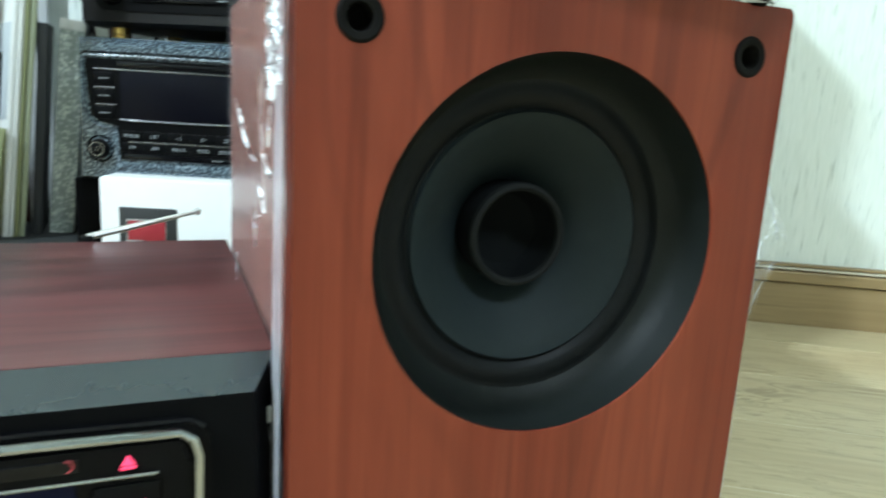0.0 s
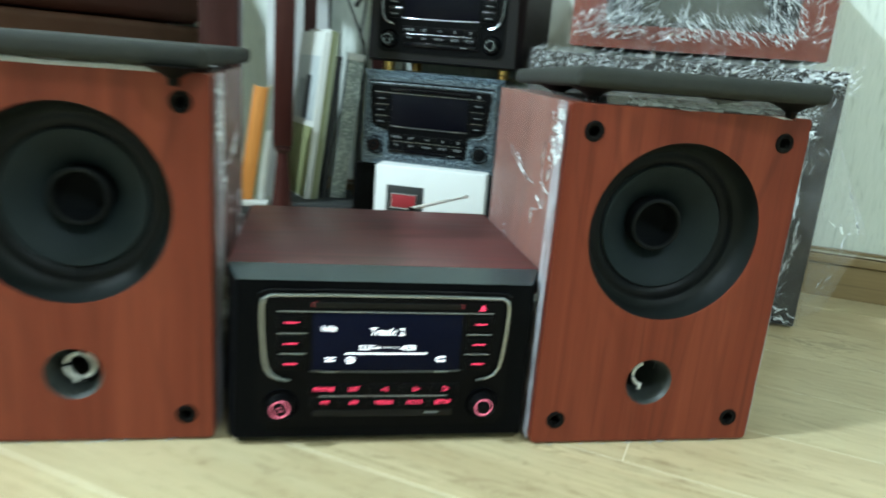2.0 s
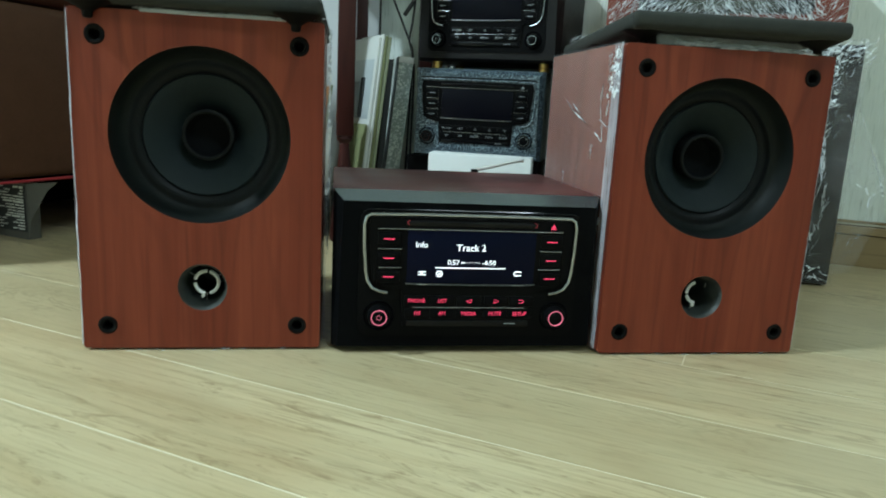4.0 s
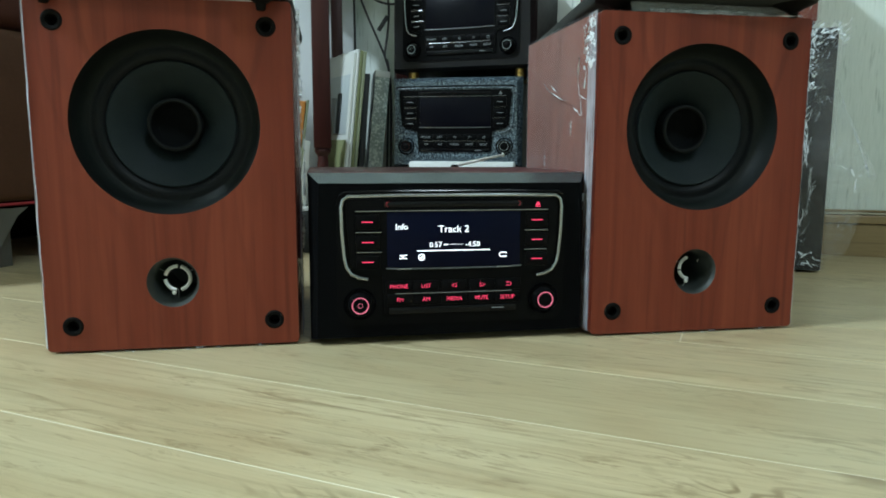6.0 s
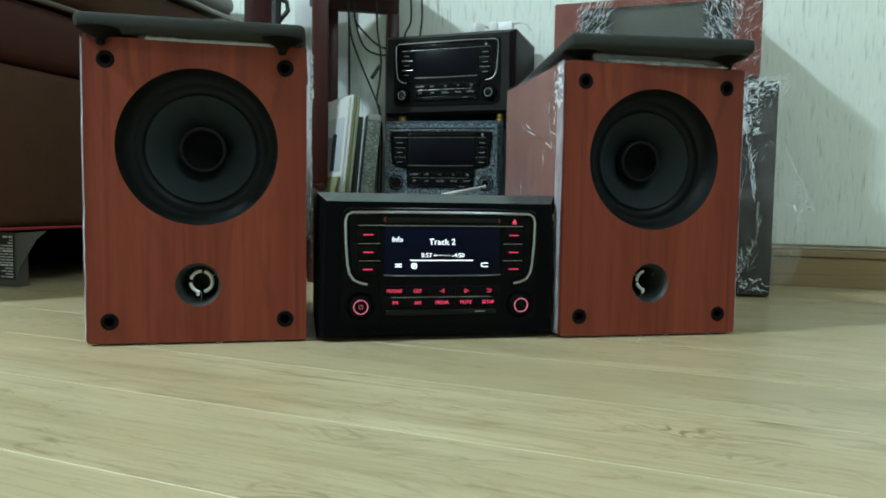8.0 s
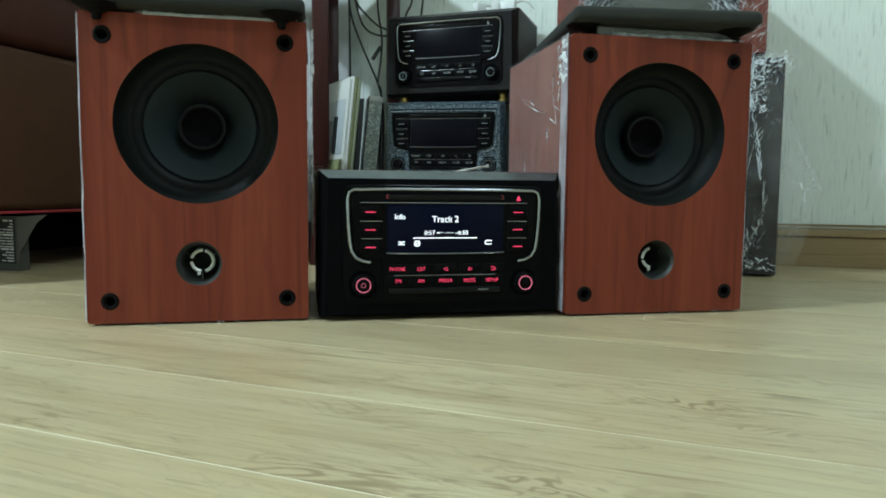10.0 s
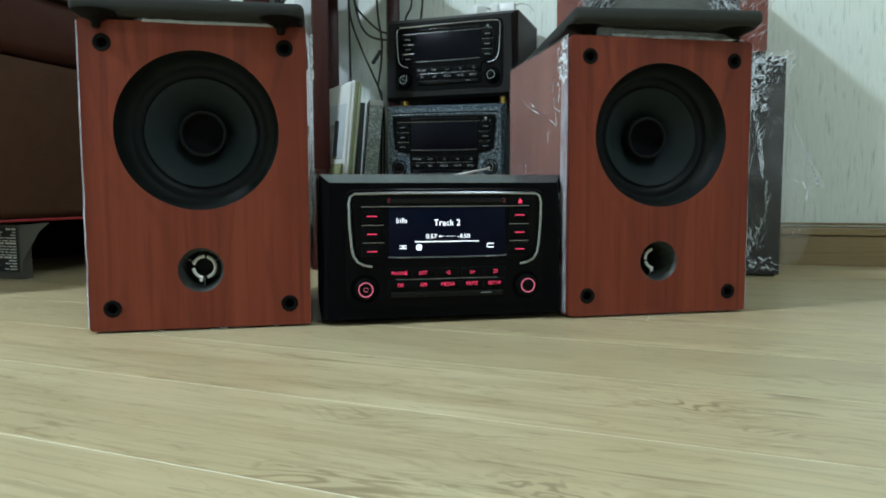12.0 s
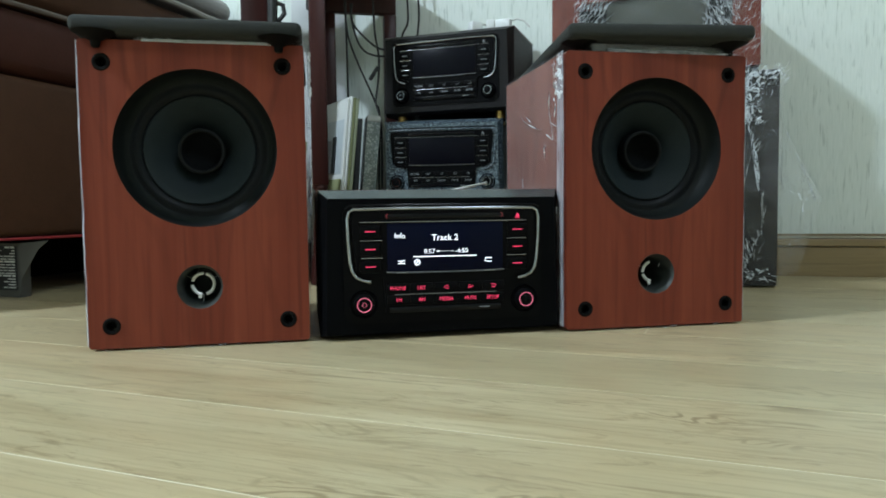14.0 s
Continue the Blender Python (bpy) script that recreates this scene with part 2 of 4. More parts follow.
def speckled():
    m = Nodes("speckled_blue_grey_film")
    v = m.coords()
    n = m.noise(v, 420, 2, 0.5)
    big = m.noise(v, 30, 3)
    c = m.ramp(n, [(0.40, (0.022, 0.032, 0.042)), (0.52, (0.075, 0.105, 0.128)), (0.64, (0.28, 0.36, 0.41))])
    m.colour(m.mix(big, c, m.mix(0.6, c, (0.03, 0.042, 0.055))))
    m.bump(n, 0.8, 0.0008)
    m.set(Roughness=0.25, Coat_Weight=0.4)
    return m.mat


def foil_speckled():
    m = Nodes("speckled_grey_green_folder")
    v = m.coords()
    n = m.noise(v, 230, 2, 0.5)
    m.colour(m.ramp(n, [(0.42, (0.20, 0.235, 0.21)), (0.55, (0.29, 0.325, 0.30)), (0.64, (0.5, 0.53, 0.47))]))
    m.set(Roughness=0.4)
    return m.mat


def floor_wood():
    """Pale laminate: each board takes its own stretch of grain and tone."""
    m = Nodes("pale_oak_laminate")
    v = m.coords((2.2, 26, 1), True)
    streak = m.noise(v, 1.0, 7, 0.62, 0.9)
    fine = m.noise(m.coords((9, 260, 1), True), 1.0, 3, 0.5)
    flame = m.noise(m.coords((1.5, 9, 1), True), 1.0, 4, 0.5, 3.0)
    knots = m.noise(m.coords((5.0, 34, 1), True), 1.0, 6, 0.72, 4.0)
    c = m.ramp(streak, [(0.24, (0.37, 0.278, 0.15)), (0.5, (0.495, 0.398, 0.232)), (0.76, (0.60, 0.495, 0.308))])
    c = m.mix(m.ramp(flame, [(0.35, (0, 0, 0)), (0.7, (0.6, 0.6, 0.6))]), c, (0.545, 0.475, 0.30))
    c = m.mix(m.ramp(knots, [(0.55, (0, 0, 0)), (0.68, (0.9, 0.9, 0.9))]), c, (0.235, 0.165, 0.085))
    slow = m.noise(m.coords((5.5, 17, 1), True), 1.0, 3, 0.5, 1.3)
    patch = m.noise(m.coords((5.0, 14, 1), True), 1.0, 3)
    line = m.mix(1.0, m.ramp(m.contour(slow, 70.0), [(0.0, (0, 0, 0)), (0.95, (0.85, 0.85, 0.85))]), m.ramp(patch, [(0.55, (0, 0, 0)), (0.64, (1, 1, 1))]), "MULTIPLY")
    c = m.mix(line, c, (0.20, 0.14, 0.07))
    c = m.mix(m.ramp(fine, [(0.46, (0, 0, 0)), (0.70, (0.5, 0.5, 0.5))]), c, (0.29, 0.225, 0.12))
    flecks = m.noise(m.coords((30, 140, 1), True), 1.0, 4, 0.7, 0.6)
    where = m.noise(m.coords((3.2, 10, 1), True), 1.0, 3, 0.6)
    c = m.mix(m.mix(1.0, m.ramp(flecks, [(0.55, (0, 0, 0)), (0.68, (0.9, 0.9, 0.9))]), m.ramp(where, [(0.42, (0.18, 0.18, 0.18)), (0.56, (1, 1, 1))]), "MULTIPLY"), c, (0.21, 0.145, 0.072))
    tan = m.noise(m.coords((1.6, 5.5, 1), True), 1.0, 3, 0.6, 1.2)
    c = m.mix(m.ramp(tan, [(0.46, (0, 0, 0)), (0.66, (0.55, 0.55, 0.55))]), c, (0.36, 0.265, 0.145))
    info = m.tree.nodes.new("ShaderNodeObjectInfo")
    c = m.mix(m.ramp(info.outputs["Random"], [(0, (0, 0, 0)), (1, (0.5, 0.5, 0.5))]), c, (0.39, 0.33, 0.195))
    m.colour(c)
    m.rough(streak, 0.24, 0.4)
    m.bump(fine, 0.12, 0.0003)
    return m.mat


def wallpaper():
    """Pale green paper with sparse grey-green upright dashes, as if brushed."""
    m = Nodes("pale_green_wallpaper")
    dashes = m.noise(m.coords((170, 170, 17)), 1.0, 4, 0.6, 0.25)
    fine = m.noise(m.coords((420, 420, 30)), 1.0, 2, 0.5)
    broad = m.noise(m.coords((7, 7, 2.2)), 1.0, 3)
    c = m.ramp(fine, [(0.3, (0.66, 0.72, 0.665)), (0.7, (0.74, 0.79, 0.74))])
    c = m.mix(m.ramp(dashes, [(0.30, (0.8, 0.8, 0.8)), (0.44, (0, 0, 0))]), c, (0.36, 0.42, 0.37))
    c = m.mix(m.ramp(dashes, [(0.60, (0, 0, 0)), (0.76, (0.7, 0.7, 0.7))]), c, (0.82, 0.85, 0.82))
    m.colour(m.mix(m.ramp(broad, [(0.38, (0, 0, 0)), (0.65, (0.35, 0.35, 0.35))]), c, (0.71, 0.76, 0.715)))
    m.set(Roughness=0.55)
    m.bump(dashes, 0.2, 0.0008)
    return m.mat


SPECKLED, FOLDER, FLOOR, WALLPAPER = speckled(), foil_speckled(), floor_wood(), wallpaper()
# paler than the boards: the highlight on their edges, painted into the joints
JOINT_GLEAM = plain("board_joint_painted_gleam", (0.64, 0.58, 0.43), 0.5)
CEILING_PAINT = plain("ceiling_paint", (0.8, 0.8, 0.79), 0.8, grain=0.03)


# ---- mesh helpers ----
def part(name, bm, material, parent=None, label="", smooth=True):
    """One bmesh as one mesh object, under a thing or a part."""
    bmesh.ops.recalc_face_normals(bm, faces=bm.faces)
    data = bpy.data.meshes.new(name)
    bm.to_mesh(data)
    bm.free()
    data.materials.append(material)
    if smooth:
        for p in data.polygons:
            p.use_smooth = True
        data.set_sharp_from_angle(angle=radians(35))
    ob = new(name, data)
    if parent is not None:
        ob.parent = parent
    return tagged(ob, label)


def thing(name, m, label, category, group="", kind=""):
    ob = new(name)
    ob.empty_display_size = 0.05
    ob.matrix_basis = m
    return tagged(ob, label, category, group, kind)


def box(bm, x0, x1, y0, y1, z0, z1, bevel=0.0, segments=2):
    made = bmesh.ops.create_cube(bm, size=1, matrix=Matrix.LocRotScale(
        ((x0 + x1) / 2, (y0 + y1) / 2, (z0 + z1) / 2), None, (x1 - x0, y1 - y0, z1 - z0)))
    if bevel:
        edges = list({e for v in made["verts"] for e in v.link_edges})
        bmesh.ops.bevel(bm, geom=edges, offset=bevel, segments=segments, affect="EDGES", profile=0.5)
    return bm


def boxed(*args, **kw):
    return box(bmesh.new(), *args, **kw)


def lathe(bm, profile, at=(0, 0, 0), axis="y", n=56, closed=False):
    """Revolve (radius, along) pairs about an axis through at."""
    rings = []
    for r, d in profile:
        ring = []
        for i in range(n if r > 1e-6 else 1):
            a = 2 * math.pi * i / n
            u, w = r * math.cos(a), r * math.sin(a)
            p = {"y": (u, d, w), "z": (u, w, d), "x": (d, u, w)}[axis]
            ring.append(bm.verts.new(Vector(at) + Vector(p)))
        rings.append(ring)
    pairs = list(zip(rings, rings[1:])) + ([(rings[-1], rings[0])] if closed else [])
    for a, b in pairs:
        for i in range(n):
            quad = [a[i % len(a)], a[(i + 1) % len(a)], b[(i + 1) % len(b)], b[i % len(b)]]
            quad = list(dict.fromkeys(quad))
            if len(quad) > 2:
                bm.faces.new(quad)
    return bm


def tube(bm, points, r, n=8, caps=True):
    """A round bar along a line of points."""
    pts = [Vector(p) for p in points]
    rings, side = [], None
    for i, p in enumerate(pts):
        way = (pts[min(i + 1, len(pts) - 1)] - pts[max(i - 1, 0)]).normalized()
        if side is None:
            side = way.cross(Vector((0, 0, 1)) if abs(way.z) < 0.9 else Vector((1, 0, 0))).normalized()
        side = (side - way * side.dot(way)).normalized()
        up = way.cross(side)
        rr = r[i] if isinstance(r, (list, tuple)) else r
        rings.append([bm.verts.new(p + rr * (math.cos(2 * math.pi * k / n) * side + math.sin(2 * math.pi * k / n) * up)) for k in range(n)])
    for a, b in zip(rings, rings[1:]):
        for k in range(n):
            bm.faces.new((a[k], a[(k + 1) % n], b[(k + 1) % n], b[k]))
    if caps:
        bm.faces.new(rings[0][::-1])
        bm.faces.new(rings[-1])
    return bm


def rounded(x0, x1, z0, z1, r, n=5):
    """The outline of a rectangle with round corners, as (x, z)."""
    out = []
    for cx, cz, a0 in ((x1 - r, z1 - r, 0), (x0 + r, z1 - r, 90), (x0 + r, z0 + r, 180), (x1 - r, z0 + r, 270)):
        for i in range(n + 1):
            a = radians(a0 + 90 * i / n)
            out.append((cx + r * math.cos(a), cz + r * math.sin(a)))
    return out


def circle(cx, cz, r, n=56):
    return [(cx + r * math.cos(2 * math.pi * i / n), cz + r * math.sin(2 * math.pi * i / n)) for i in range(n)]


def plate(bm, outline, holes, y0, y1):
    """An upright plate with holes, from outlines in x and z, between two depths."""
    edges = []
    for line in (outline, *holes):
        vs = [bm.verts.new((x, y0, z)) for x, z in line]
        edges += [bm.edges.new((a, b)) for a, b in zip(vs, vs[1:] + vs[:1])]
    made = bmesh.ops.triangle_fill(bm, use_beauty=True, use_dissolve=False, edges=edges)
    faces = [g for g in made["geom"] if isinstance(g, bmesh.types.BMFace)]
    pulled = bmesh.ops.extrude_face_region(bm, geom=faces)
    bmesh.ops.translate(bm, vec=(0, y1 - y0, 0), verts=[g for g in pulled["geom"] if isinstance(g, bmesh.types.BMVert)])
    return bm


def writing(name, text, x, z, height, material, parent, y, label="", stretch=1.0):
    """Raised letters in the built-in font on an upright face that looks to -y, centred on x and z."""
    data = bpy.data.curves.new(name, "FONT")
    data.body, data.size, data.align_x, data.align_y = text, height * 1.35, "CENTER", "CENTER"
    data.extrude, data.resolution_u = 0.00015, 2
    ob = new(name, data)
    mesh = bpy.data.meshes.new_from_object(ob.evaluated_get(bpy.context.evaluated_depsgraph_get()))
    bpy.data.objects.remove(ob)
    bpy.data.curves.remove(data)
    mesh.transform(pose(x, y, z, 90, 0, 0) @ Matrix.Diagonal((stretch, 1, 1, 1)))
    mesh.name = name
    mesh.materials.clear()
    mesh.materials.append(material)
    out = new(name, mesh)
    out.parent = parent
    return tagged(out, label)


def creases(bm, corner, u, v, out, count, seed, long, wide, lean=(0.0, 180.0), lift=0.004, density=None):
    """Thin slivers along a film's fold lines, bright because the shine is painted in, scattered over a patch from
    corner along u and v. lean: the range of their slant in degrees.
    """
    rng = random.Random(seed)
    corner, u, v, out = Vector(corner), Vector(u), Vector(v), Vector(out).normalized()
    uu, vv = u.normalized(), v.normalized()
    for _ in range(count):
        a, b = rng.random(), rng.random()
        if density and rng.random() > density(a, b):
            continue
        p = corner + u * a + v * b + out * (0.001 + lift * rng.random())
        turn = radians(rng.uniform(*lean))
        size = long * (0.25 + rng.random() ** 2 * 1.2)
        w = wide * (0.2 + 0.6 * rng.random() ** 2)
        steps = 5
        left, right = [], []
        for k in range(steps + 1):
            turn += radians(rng.uniform(-16, 16))
            way = uu * math.cos(turn) + vv * math.sin(turn)
            side = vv * math.cos(turn) - uu * math.sin(turn)
            half = w * math.sin(math.pi * (k + 0.15) / (steps + 0.3)) * rng.uniform(0.15, 0.6) + 0.00004
            bulge = out * (0.0012 * rng.uniform(-1, 1))
            left.append(bm.verts.new(p + side * half + bulge))
            right.append(bm.verts.new(p - side * half - bulge))
            p = p + way * (size / steps)
        for k in range(steps):
            bm.faces.new((left[k], left[k + 1], right[k + 1], right[k]))
    return bm


def sheet(bm, corner, u, v, nu, nv, amp, freq, seed, out):
    """A crumpled sheet of film: a grid from corner along u and v, pushed along out by noise with sharp folds."""
    corner, u, v, out = Vector(corner), Vector(u), Vector(v), Vector(out)
    rows = []
    for j in range(nv + 1):
        row = []
        for i in range(nu + 1):
            p = corner + u * (i / nu) + v * (j / nv)
            q = p * freq + Vector((seed * 7.3, seed * 3.1, seed))
            d = abs(noise.noise(q)) + 0.5 * abs(noise.noise(q * 2.3))
            s = noise.noise_vector(q * 0.7) * amp * 0.6
            row.append(bm.verts.new(p + out * (d * amp) + s - out * s.dot(out)))
        rows.append(row)
    for a, b in zip(rows, rows[1:]):
        for i in range(nu):
            bm.faces.new((a[i], a[i + 1], b[i + 1], b[i]))
    return bm
# ---- the room ----
L, R, F, T = -3.1, 3.0, -5.0, 0.12              # the room in its own frame; T: wall thickness


def structure(name, bm, material, label, category, m=ROOM):
    ob = part(name, bm, material, None, label, smooth=False)
    ob.matrix_basis = m
    return tagged(ob, "", category, "", "structure")


structure("wall_north", boxed(L - T, R + T, 0.012, 0.012 + T, 0, CEILING), WALLPAPER, "pale green streaked wallpaper wall behind the speakers", "wall")
structure("wall_east", boxed(R, R + T, F, 0.010, 0, CEILING), WALLPAPER, "pale green streaked wallpaper side wall", "wall")
structure("wall_west", boxed(L - T, L, F, 0.010, 0, CEILING), WALLPAPER, "pale green streaked wallpaper side wall", "wall")
structure("wall_south", boxed(L - T, R + T, F - T, F, 0, CEILING), WALLPAPER, "pale green streaked wallpaper wall", "wall")
structure("ceiling", boxed(L - T, R + T, F - T, 0.012 + T, CEILING, CEILING + 0.1), CEILING_PAINT, "plain white painted ceiling", "ceiling")
bm = boxed(L, R, -0.002, 0.012, 0, 0.055)
box(bm, L, R, -0.006, 0.012, 0.0565, 0.071, 0.002)
baseboard = structure("baseboard", bm, OAK, "brown oak-look baseboard with a moulded lip", "baseboard")
part("cap_strip", boxed(L, R, -0.003, 0.012, 0.0725, 0.0755, 0.001), LIP_HIGHLIGHT, baseboard, "glossy cap strip, the lip's highlight painted pale")
part("cap_strip", boxed(L, R, -0.001, 0.012, 0.0762, 0.0795, 0.001), OAK, baseboard)

floor = structure("floor", boxed(L - T, R + T, F - T, T, -0.08, -0.0003), JOINT_GLEAM, "pale oak laminate board floor, edge highlights painted into its joints", "floor")

for i, (lx, ly, size, _) in enumerate(LAMPS):
    lamp = thing("ceiling_lamp", pose(lx, ly, CEILING), "round white flush ceiling lamp, switched on", "lamp", "ceiling lamps")
    part("housing", lathe(bmesh.new(), [(0, 0), (size / 2 + 0.03, 0), (size / 2 + 0.03, -0.06), (size / 2 + 0.01, -0.06), (size / 2 + 0.01, -0.02), (0, -0.02)], axis="z"), CEILING_PAINT, lamp)


RING = plain("pale_metal", (0.7, 0.7, 0.68), 0.35, 0.3, bump=0.0)


# ---- loudspeakers ----
W2, HIGH, DEEP = 0.1065, 0.303, 0.222


def loudspeaker(m, label, arcs, inner):
    sp = thing("loudspeaker", m, label, "speaker", "pair of bookshelf loudspeakers")
    b = 0.0024
    body = bmesh.new()
    box(body, -W2, -W2 + 0.012, 0.014, DEEP, b, HIGH)
    box(body, W2 - 0.012, W2, 0.014, DEEP, b, HIGH)
    box(body, -W2 + 0.012, W2 - 0.012, 0.014, DEEP, HIGH - 0.012, HIGH)
    box(body, -W2 + 0.012, W2 - 0.012, 0.014, DEEP, b, b + 0.012)
    box(body, -W2 + 0.012, W2 - 0.012, DEEP - 0.012, DEEP, b + 0.012, HIGH - 0.012)
    part("cabinet", body, SIDE, sp, "red wood veneer under clear film")
    cups = [(sx * 0.085, z) for sx in (-1, 1) for z in (0.0245, 0.2815)]
    front = plate(bmesh.new(), rounded(-W2, W2, b, HIGH, 0.0035),
                  [circle(0, 0.199, 0.078), circle(-0.001, 0.061, 0.0222, 40)] + [circle(x, z, 0.0083, 24) for x, z in cups], 0.0, 0.0138)
    panel = part("front_panel", front, VENEER, sp, "red wood veneer")
    woofer = part("woofer", lathe(bmesh.new(), [(0.0779, 0.0012), (0.0774, 0.0035), (0.0762, 0.010), (0.0740, 0.0165), (0.0712, 0.0212), (0.0680, 0.0240)], (0, 0, 0.199), n=96), BASKET, sp, "dark grey speaker flange")
    roll = [(0.0680, 0.0240), (0.0668, 0.0243), (0.0655, 0.0242), (0.0640, 0.0239), (0.0622, 0.0239), (0.0605, 0.0243), (0.0590, 0.0251), (0.0577, 0.0262), (0.0566, 0.0270), (0.0556, 0.0266)]
    part("surround", lathe(bmesh.new(), roll, (0, 0, 0.199), n=96), RUBBER, woofer, "black rubber roll")
    cone = [(0.0556, 0.0266), (0.0550, 0.0254), (0.0545, 0.0248)] + [(0.0545 - 0.0315 * k / 10, 0.0246 + 0.0280 * (k / 10) ** 1.25) for k in range(1, 11)]
    part("cone", lathe(bmesh.new(), cone, (0, 0, 0.199), n=96), CONE, woofer, "dark paper cone")
    cap = [(0.0232, 0.052), (0.0236, 0.0362), (0.0229, 0.0345), (0.0214, 0.0345), (0.0205, 0.0385), (0.0195, 0.0455), (0.0165, 0.0500), (0.0100, 0.0520), (0, 0.0525)]
    part("dust_cap", lathe(bmesh.new(), cap, (0, 0, 0.199), n=64), CAP, woofer)
    part("cap_rim", lathe(bmesh.new(), [(0.0237, 0.0360), (0.0231, 0.0338), (0.0216, 0.0332), (0.0204, 0.0340), (0.0199, 0.0362)], (0, 0, 0.199), n=64), CAP_RIM, woofer, "dull grey ring round the dust cap")
    port = part("port", lathe(bmesh.new(), [(0.0221, 0.0005), (0.0214, 0.0018), (0.0195, 0.006), (0.0182, 0.014), (0.0178, 0.055), (0.017, 0.085), (0, 0.085)], (-0.001, 0, 0.061), n=48), PORT_TUBE, sp, "dark grey bass reflex tube")
    ring = bmesh.new()
    for a0, a1 in arcs:
        pts = []
        for k in range(9):
            a = radians(a0 + (a1 - a0) * k / 8)
            pts.append((0.0005 + 0.0108 * math.cos(a), 0.014, 0.0625 + 0.0108 * math.sin(a)))
        tube(ring, pts, 0.0018, 6)
    lathe(ring, [(0, 0.011), (0.0018, 0.012), (0.002, 0.014), (0, 0.015)], (-0.003, 0, 0.0495), n=10)
    for a in (30, 150, 270):
        tube(ring, [(0.0005 + 0.0105 * math.cos(radians(a)), 0.015, 0.0625 + 0.0105 * math.sin(radians(a))), (-0.001 + 0.0183 * math.cos(radians(a)), 0.022, 0.061 + 0.0183 * math.sin(radians(a)))], 0.0003, 5)
    part("metal_ring", ring, RING, port, "bright broken ring inside the tube")
    for x, z in cups:
        cup = lathe(bmesh.new(), [(0.0046, 0.012), (0.0043, 0.002), (0.0049, -0.0005), (0.0073, -0.0009), (0.0085, -0.0003), (0.0087, 0.0008), (0.0082, 0.0012)], (x, 0, z), n=32)
        lathe(cup, [(0.0046, 0.012), (0, 0.012)], (x, 0, z), n=32)
        part("grille_socket", cup, SOCKET, sp, "black rubber grille socket")
    for sx in (-1, 1):
        for y in (0.03, DEEP - 0.03):
            part("foot", lathe(bmesh.new(), [(0, 0), (0.008, 0), (0.0085, b + 0.0004), (0, b + 0.0004)], (sx * 0.085, y, 0), "z", 20), RUBBER, sp, "small black rubber foot")
    # film that wraps the cabinet and stands off its edges
    for sx in (-1, 1):
        x = sx * (W2 + 0.0015)
        wrap = sheet(bmesh.new(), (x, 0.002, 0.006), (0, DEEP - 0.004, 0), (0, 0, HIGH - 0.004), 30, 40, 0.0016, 26, 3 + sx, (sx, 0, 0))
        part("film", wrap, FILM_THIN, sp, "clear wrapping film over the side")
        # pale slivers paint the shine along the folds
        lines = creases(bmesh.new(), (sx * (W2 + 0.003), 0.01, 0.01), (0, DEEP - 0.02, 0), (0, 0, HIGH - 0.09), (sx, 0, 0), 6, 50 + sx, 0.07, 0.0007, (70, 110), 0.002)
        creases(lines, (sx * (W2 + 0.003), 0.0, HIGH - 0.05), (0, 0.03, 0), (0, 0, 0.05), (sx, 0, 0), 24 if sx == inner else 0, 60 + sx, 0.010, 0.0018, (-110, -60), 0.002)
        tagged(part("film_crease", lines, CREASE_SHINE, sp, "fold lines in the film, shine painted white"), kind="stuff")
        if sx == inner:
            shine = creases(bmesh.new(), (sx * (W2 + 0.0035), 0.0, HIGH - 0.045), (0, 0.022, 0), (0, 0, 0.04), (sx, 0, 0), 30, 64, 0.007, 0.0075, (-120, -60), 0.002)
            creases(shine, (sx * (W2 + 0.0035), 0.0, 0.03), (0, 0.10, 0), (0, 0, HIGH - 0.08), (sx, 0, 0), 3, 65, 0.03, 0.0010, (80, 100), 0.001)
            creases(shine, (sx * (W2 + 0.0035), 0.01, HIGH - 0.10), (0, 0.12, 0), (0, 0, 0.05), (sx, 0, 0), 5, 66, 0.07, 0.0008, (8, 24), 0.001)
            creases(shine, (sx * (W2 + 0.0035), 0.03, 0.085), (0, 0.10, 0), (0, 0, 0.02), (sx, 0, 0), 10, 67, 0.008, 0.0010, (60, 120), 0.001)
            tagged(part("film_glint", shine, GLINT, sp, "white slivers painted as glints in bunched film"), kind="stuff")
        wide = (0.05 if inner == 1 else 0.02) if sx == inner else 0.004
        if sx != inner and inner == -1:
            continue
        rim = sheet(bmesh.new(), (sx * (W2 + (0.0034 if sx == inner else 0.0006)), -0.0006, 0.006), (0, wide, 0), (0, 0, HIGH - 0.006), 6, 60, 0.0008, 12, 5 + sx, (sx, 0, 0))
        part("film_rim", rim, FILM_EDGE, sp, "milky bunched film edge")
    # film that stands off the outer front edge
    lip_film = sheet(bmesh.new(), (-inner * (W2 - 0.0008), -0.0008, 0.006), (-inner * 0.0019, 0.0015, 0), (0, 0, HIGH - 0.008), 4, 70, 0.0016, 30, 31, (0, -1, 0))
    part("film_rim", lip_film, FILM_EDGE, sp, "milky film edge standing off the corner")
    # painted glints of the tucked hem
    hem = creases(bmesh.new(), (-W2 + 0.004, -0.0005, 0.0006), (2 * W2 - 0.03, 0, 0), (0, 0, 0.0018), (0, -1, 0), 14, 71, 0.009, 0.0010, (-5, 5), 0.0005)
    tagged(part("film_hem", hem, CREASE_SHINE, sp, "white slivers painting the shine of film tucked under the front edge"), kind="stuff")
    topfilm = sheet(bmesh.new(), (-W2, 0.001, HIGH + 0.001), (2 * W2, 0, 0), (0, DEEP - 0.003, 0), 40, 36, 0.0035, 40, 9, (0, 0, 1))
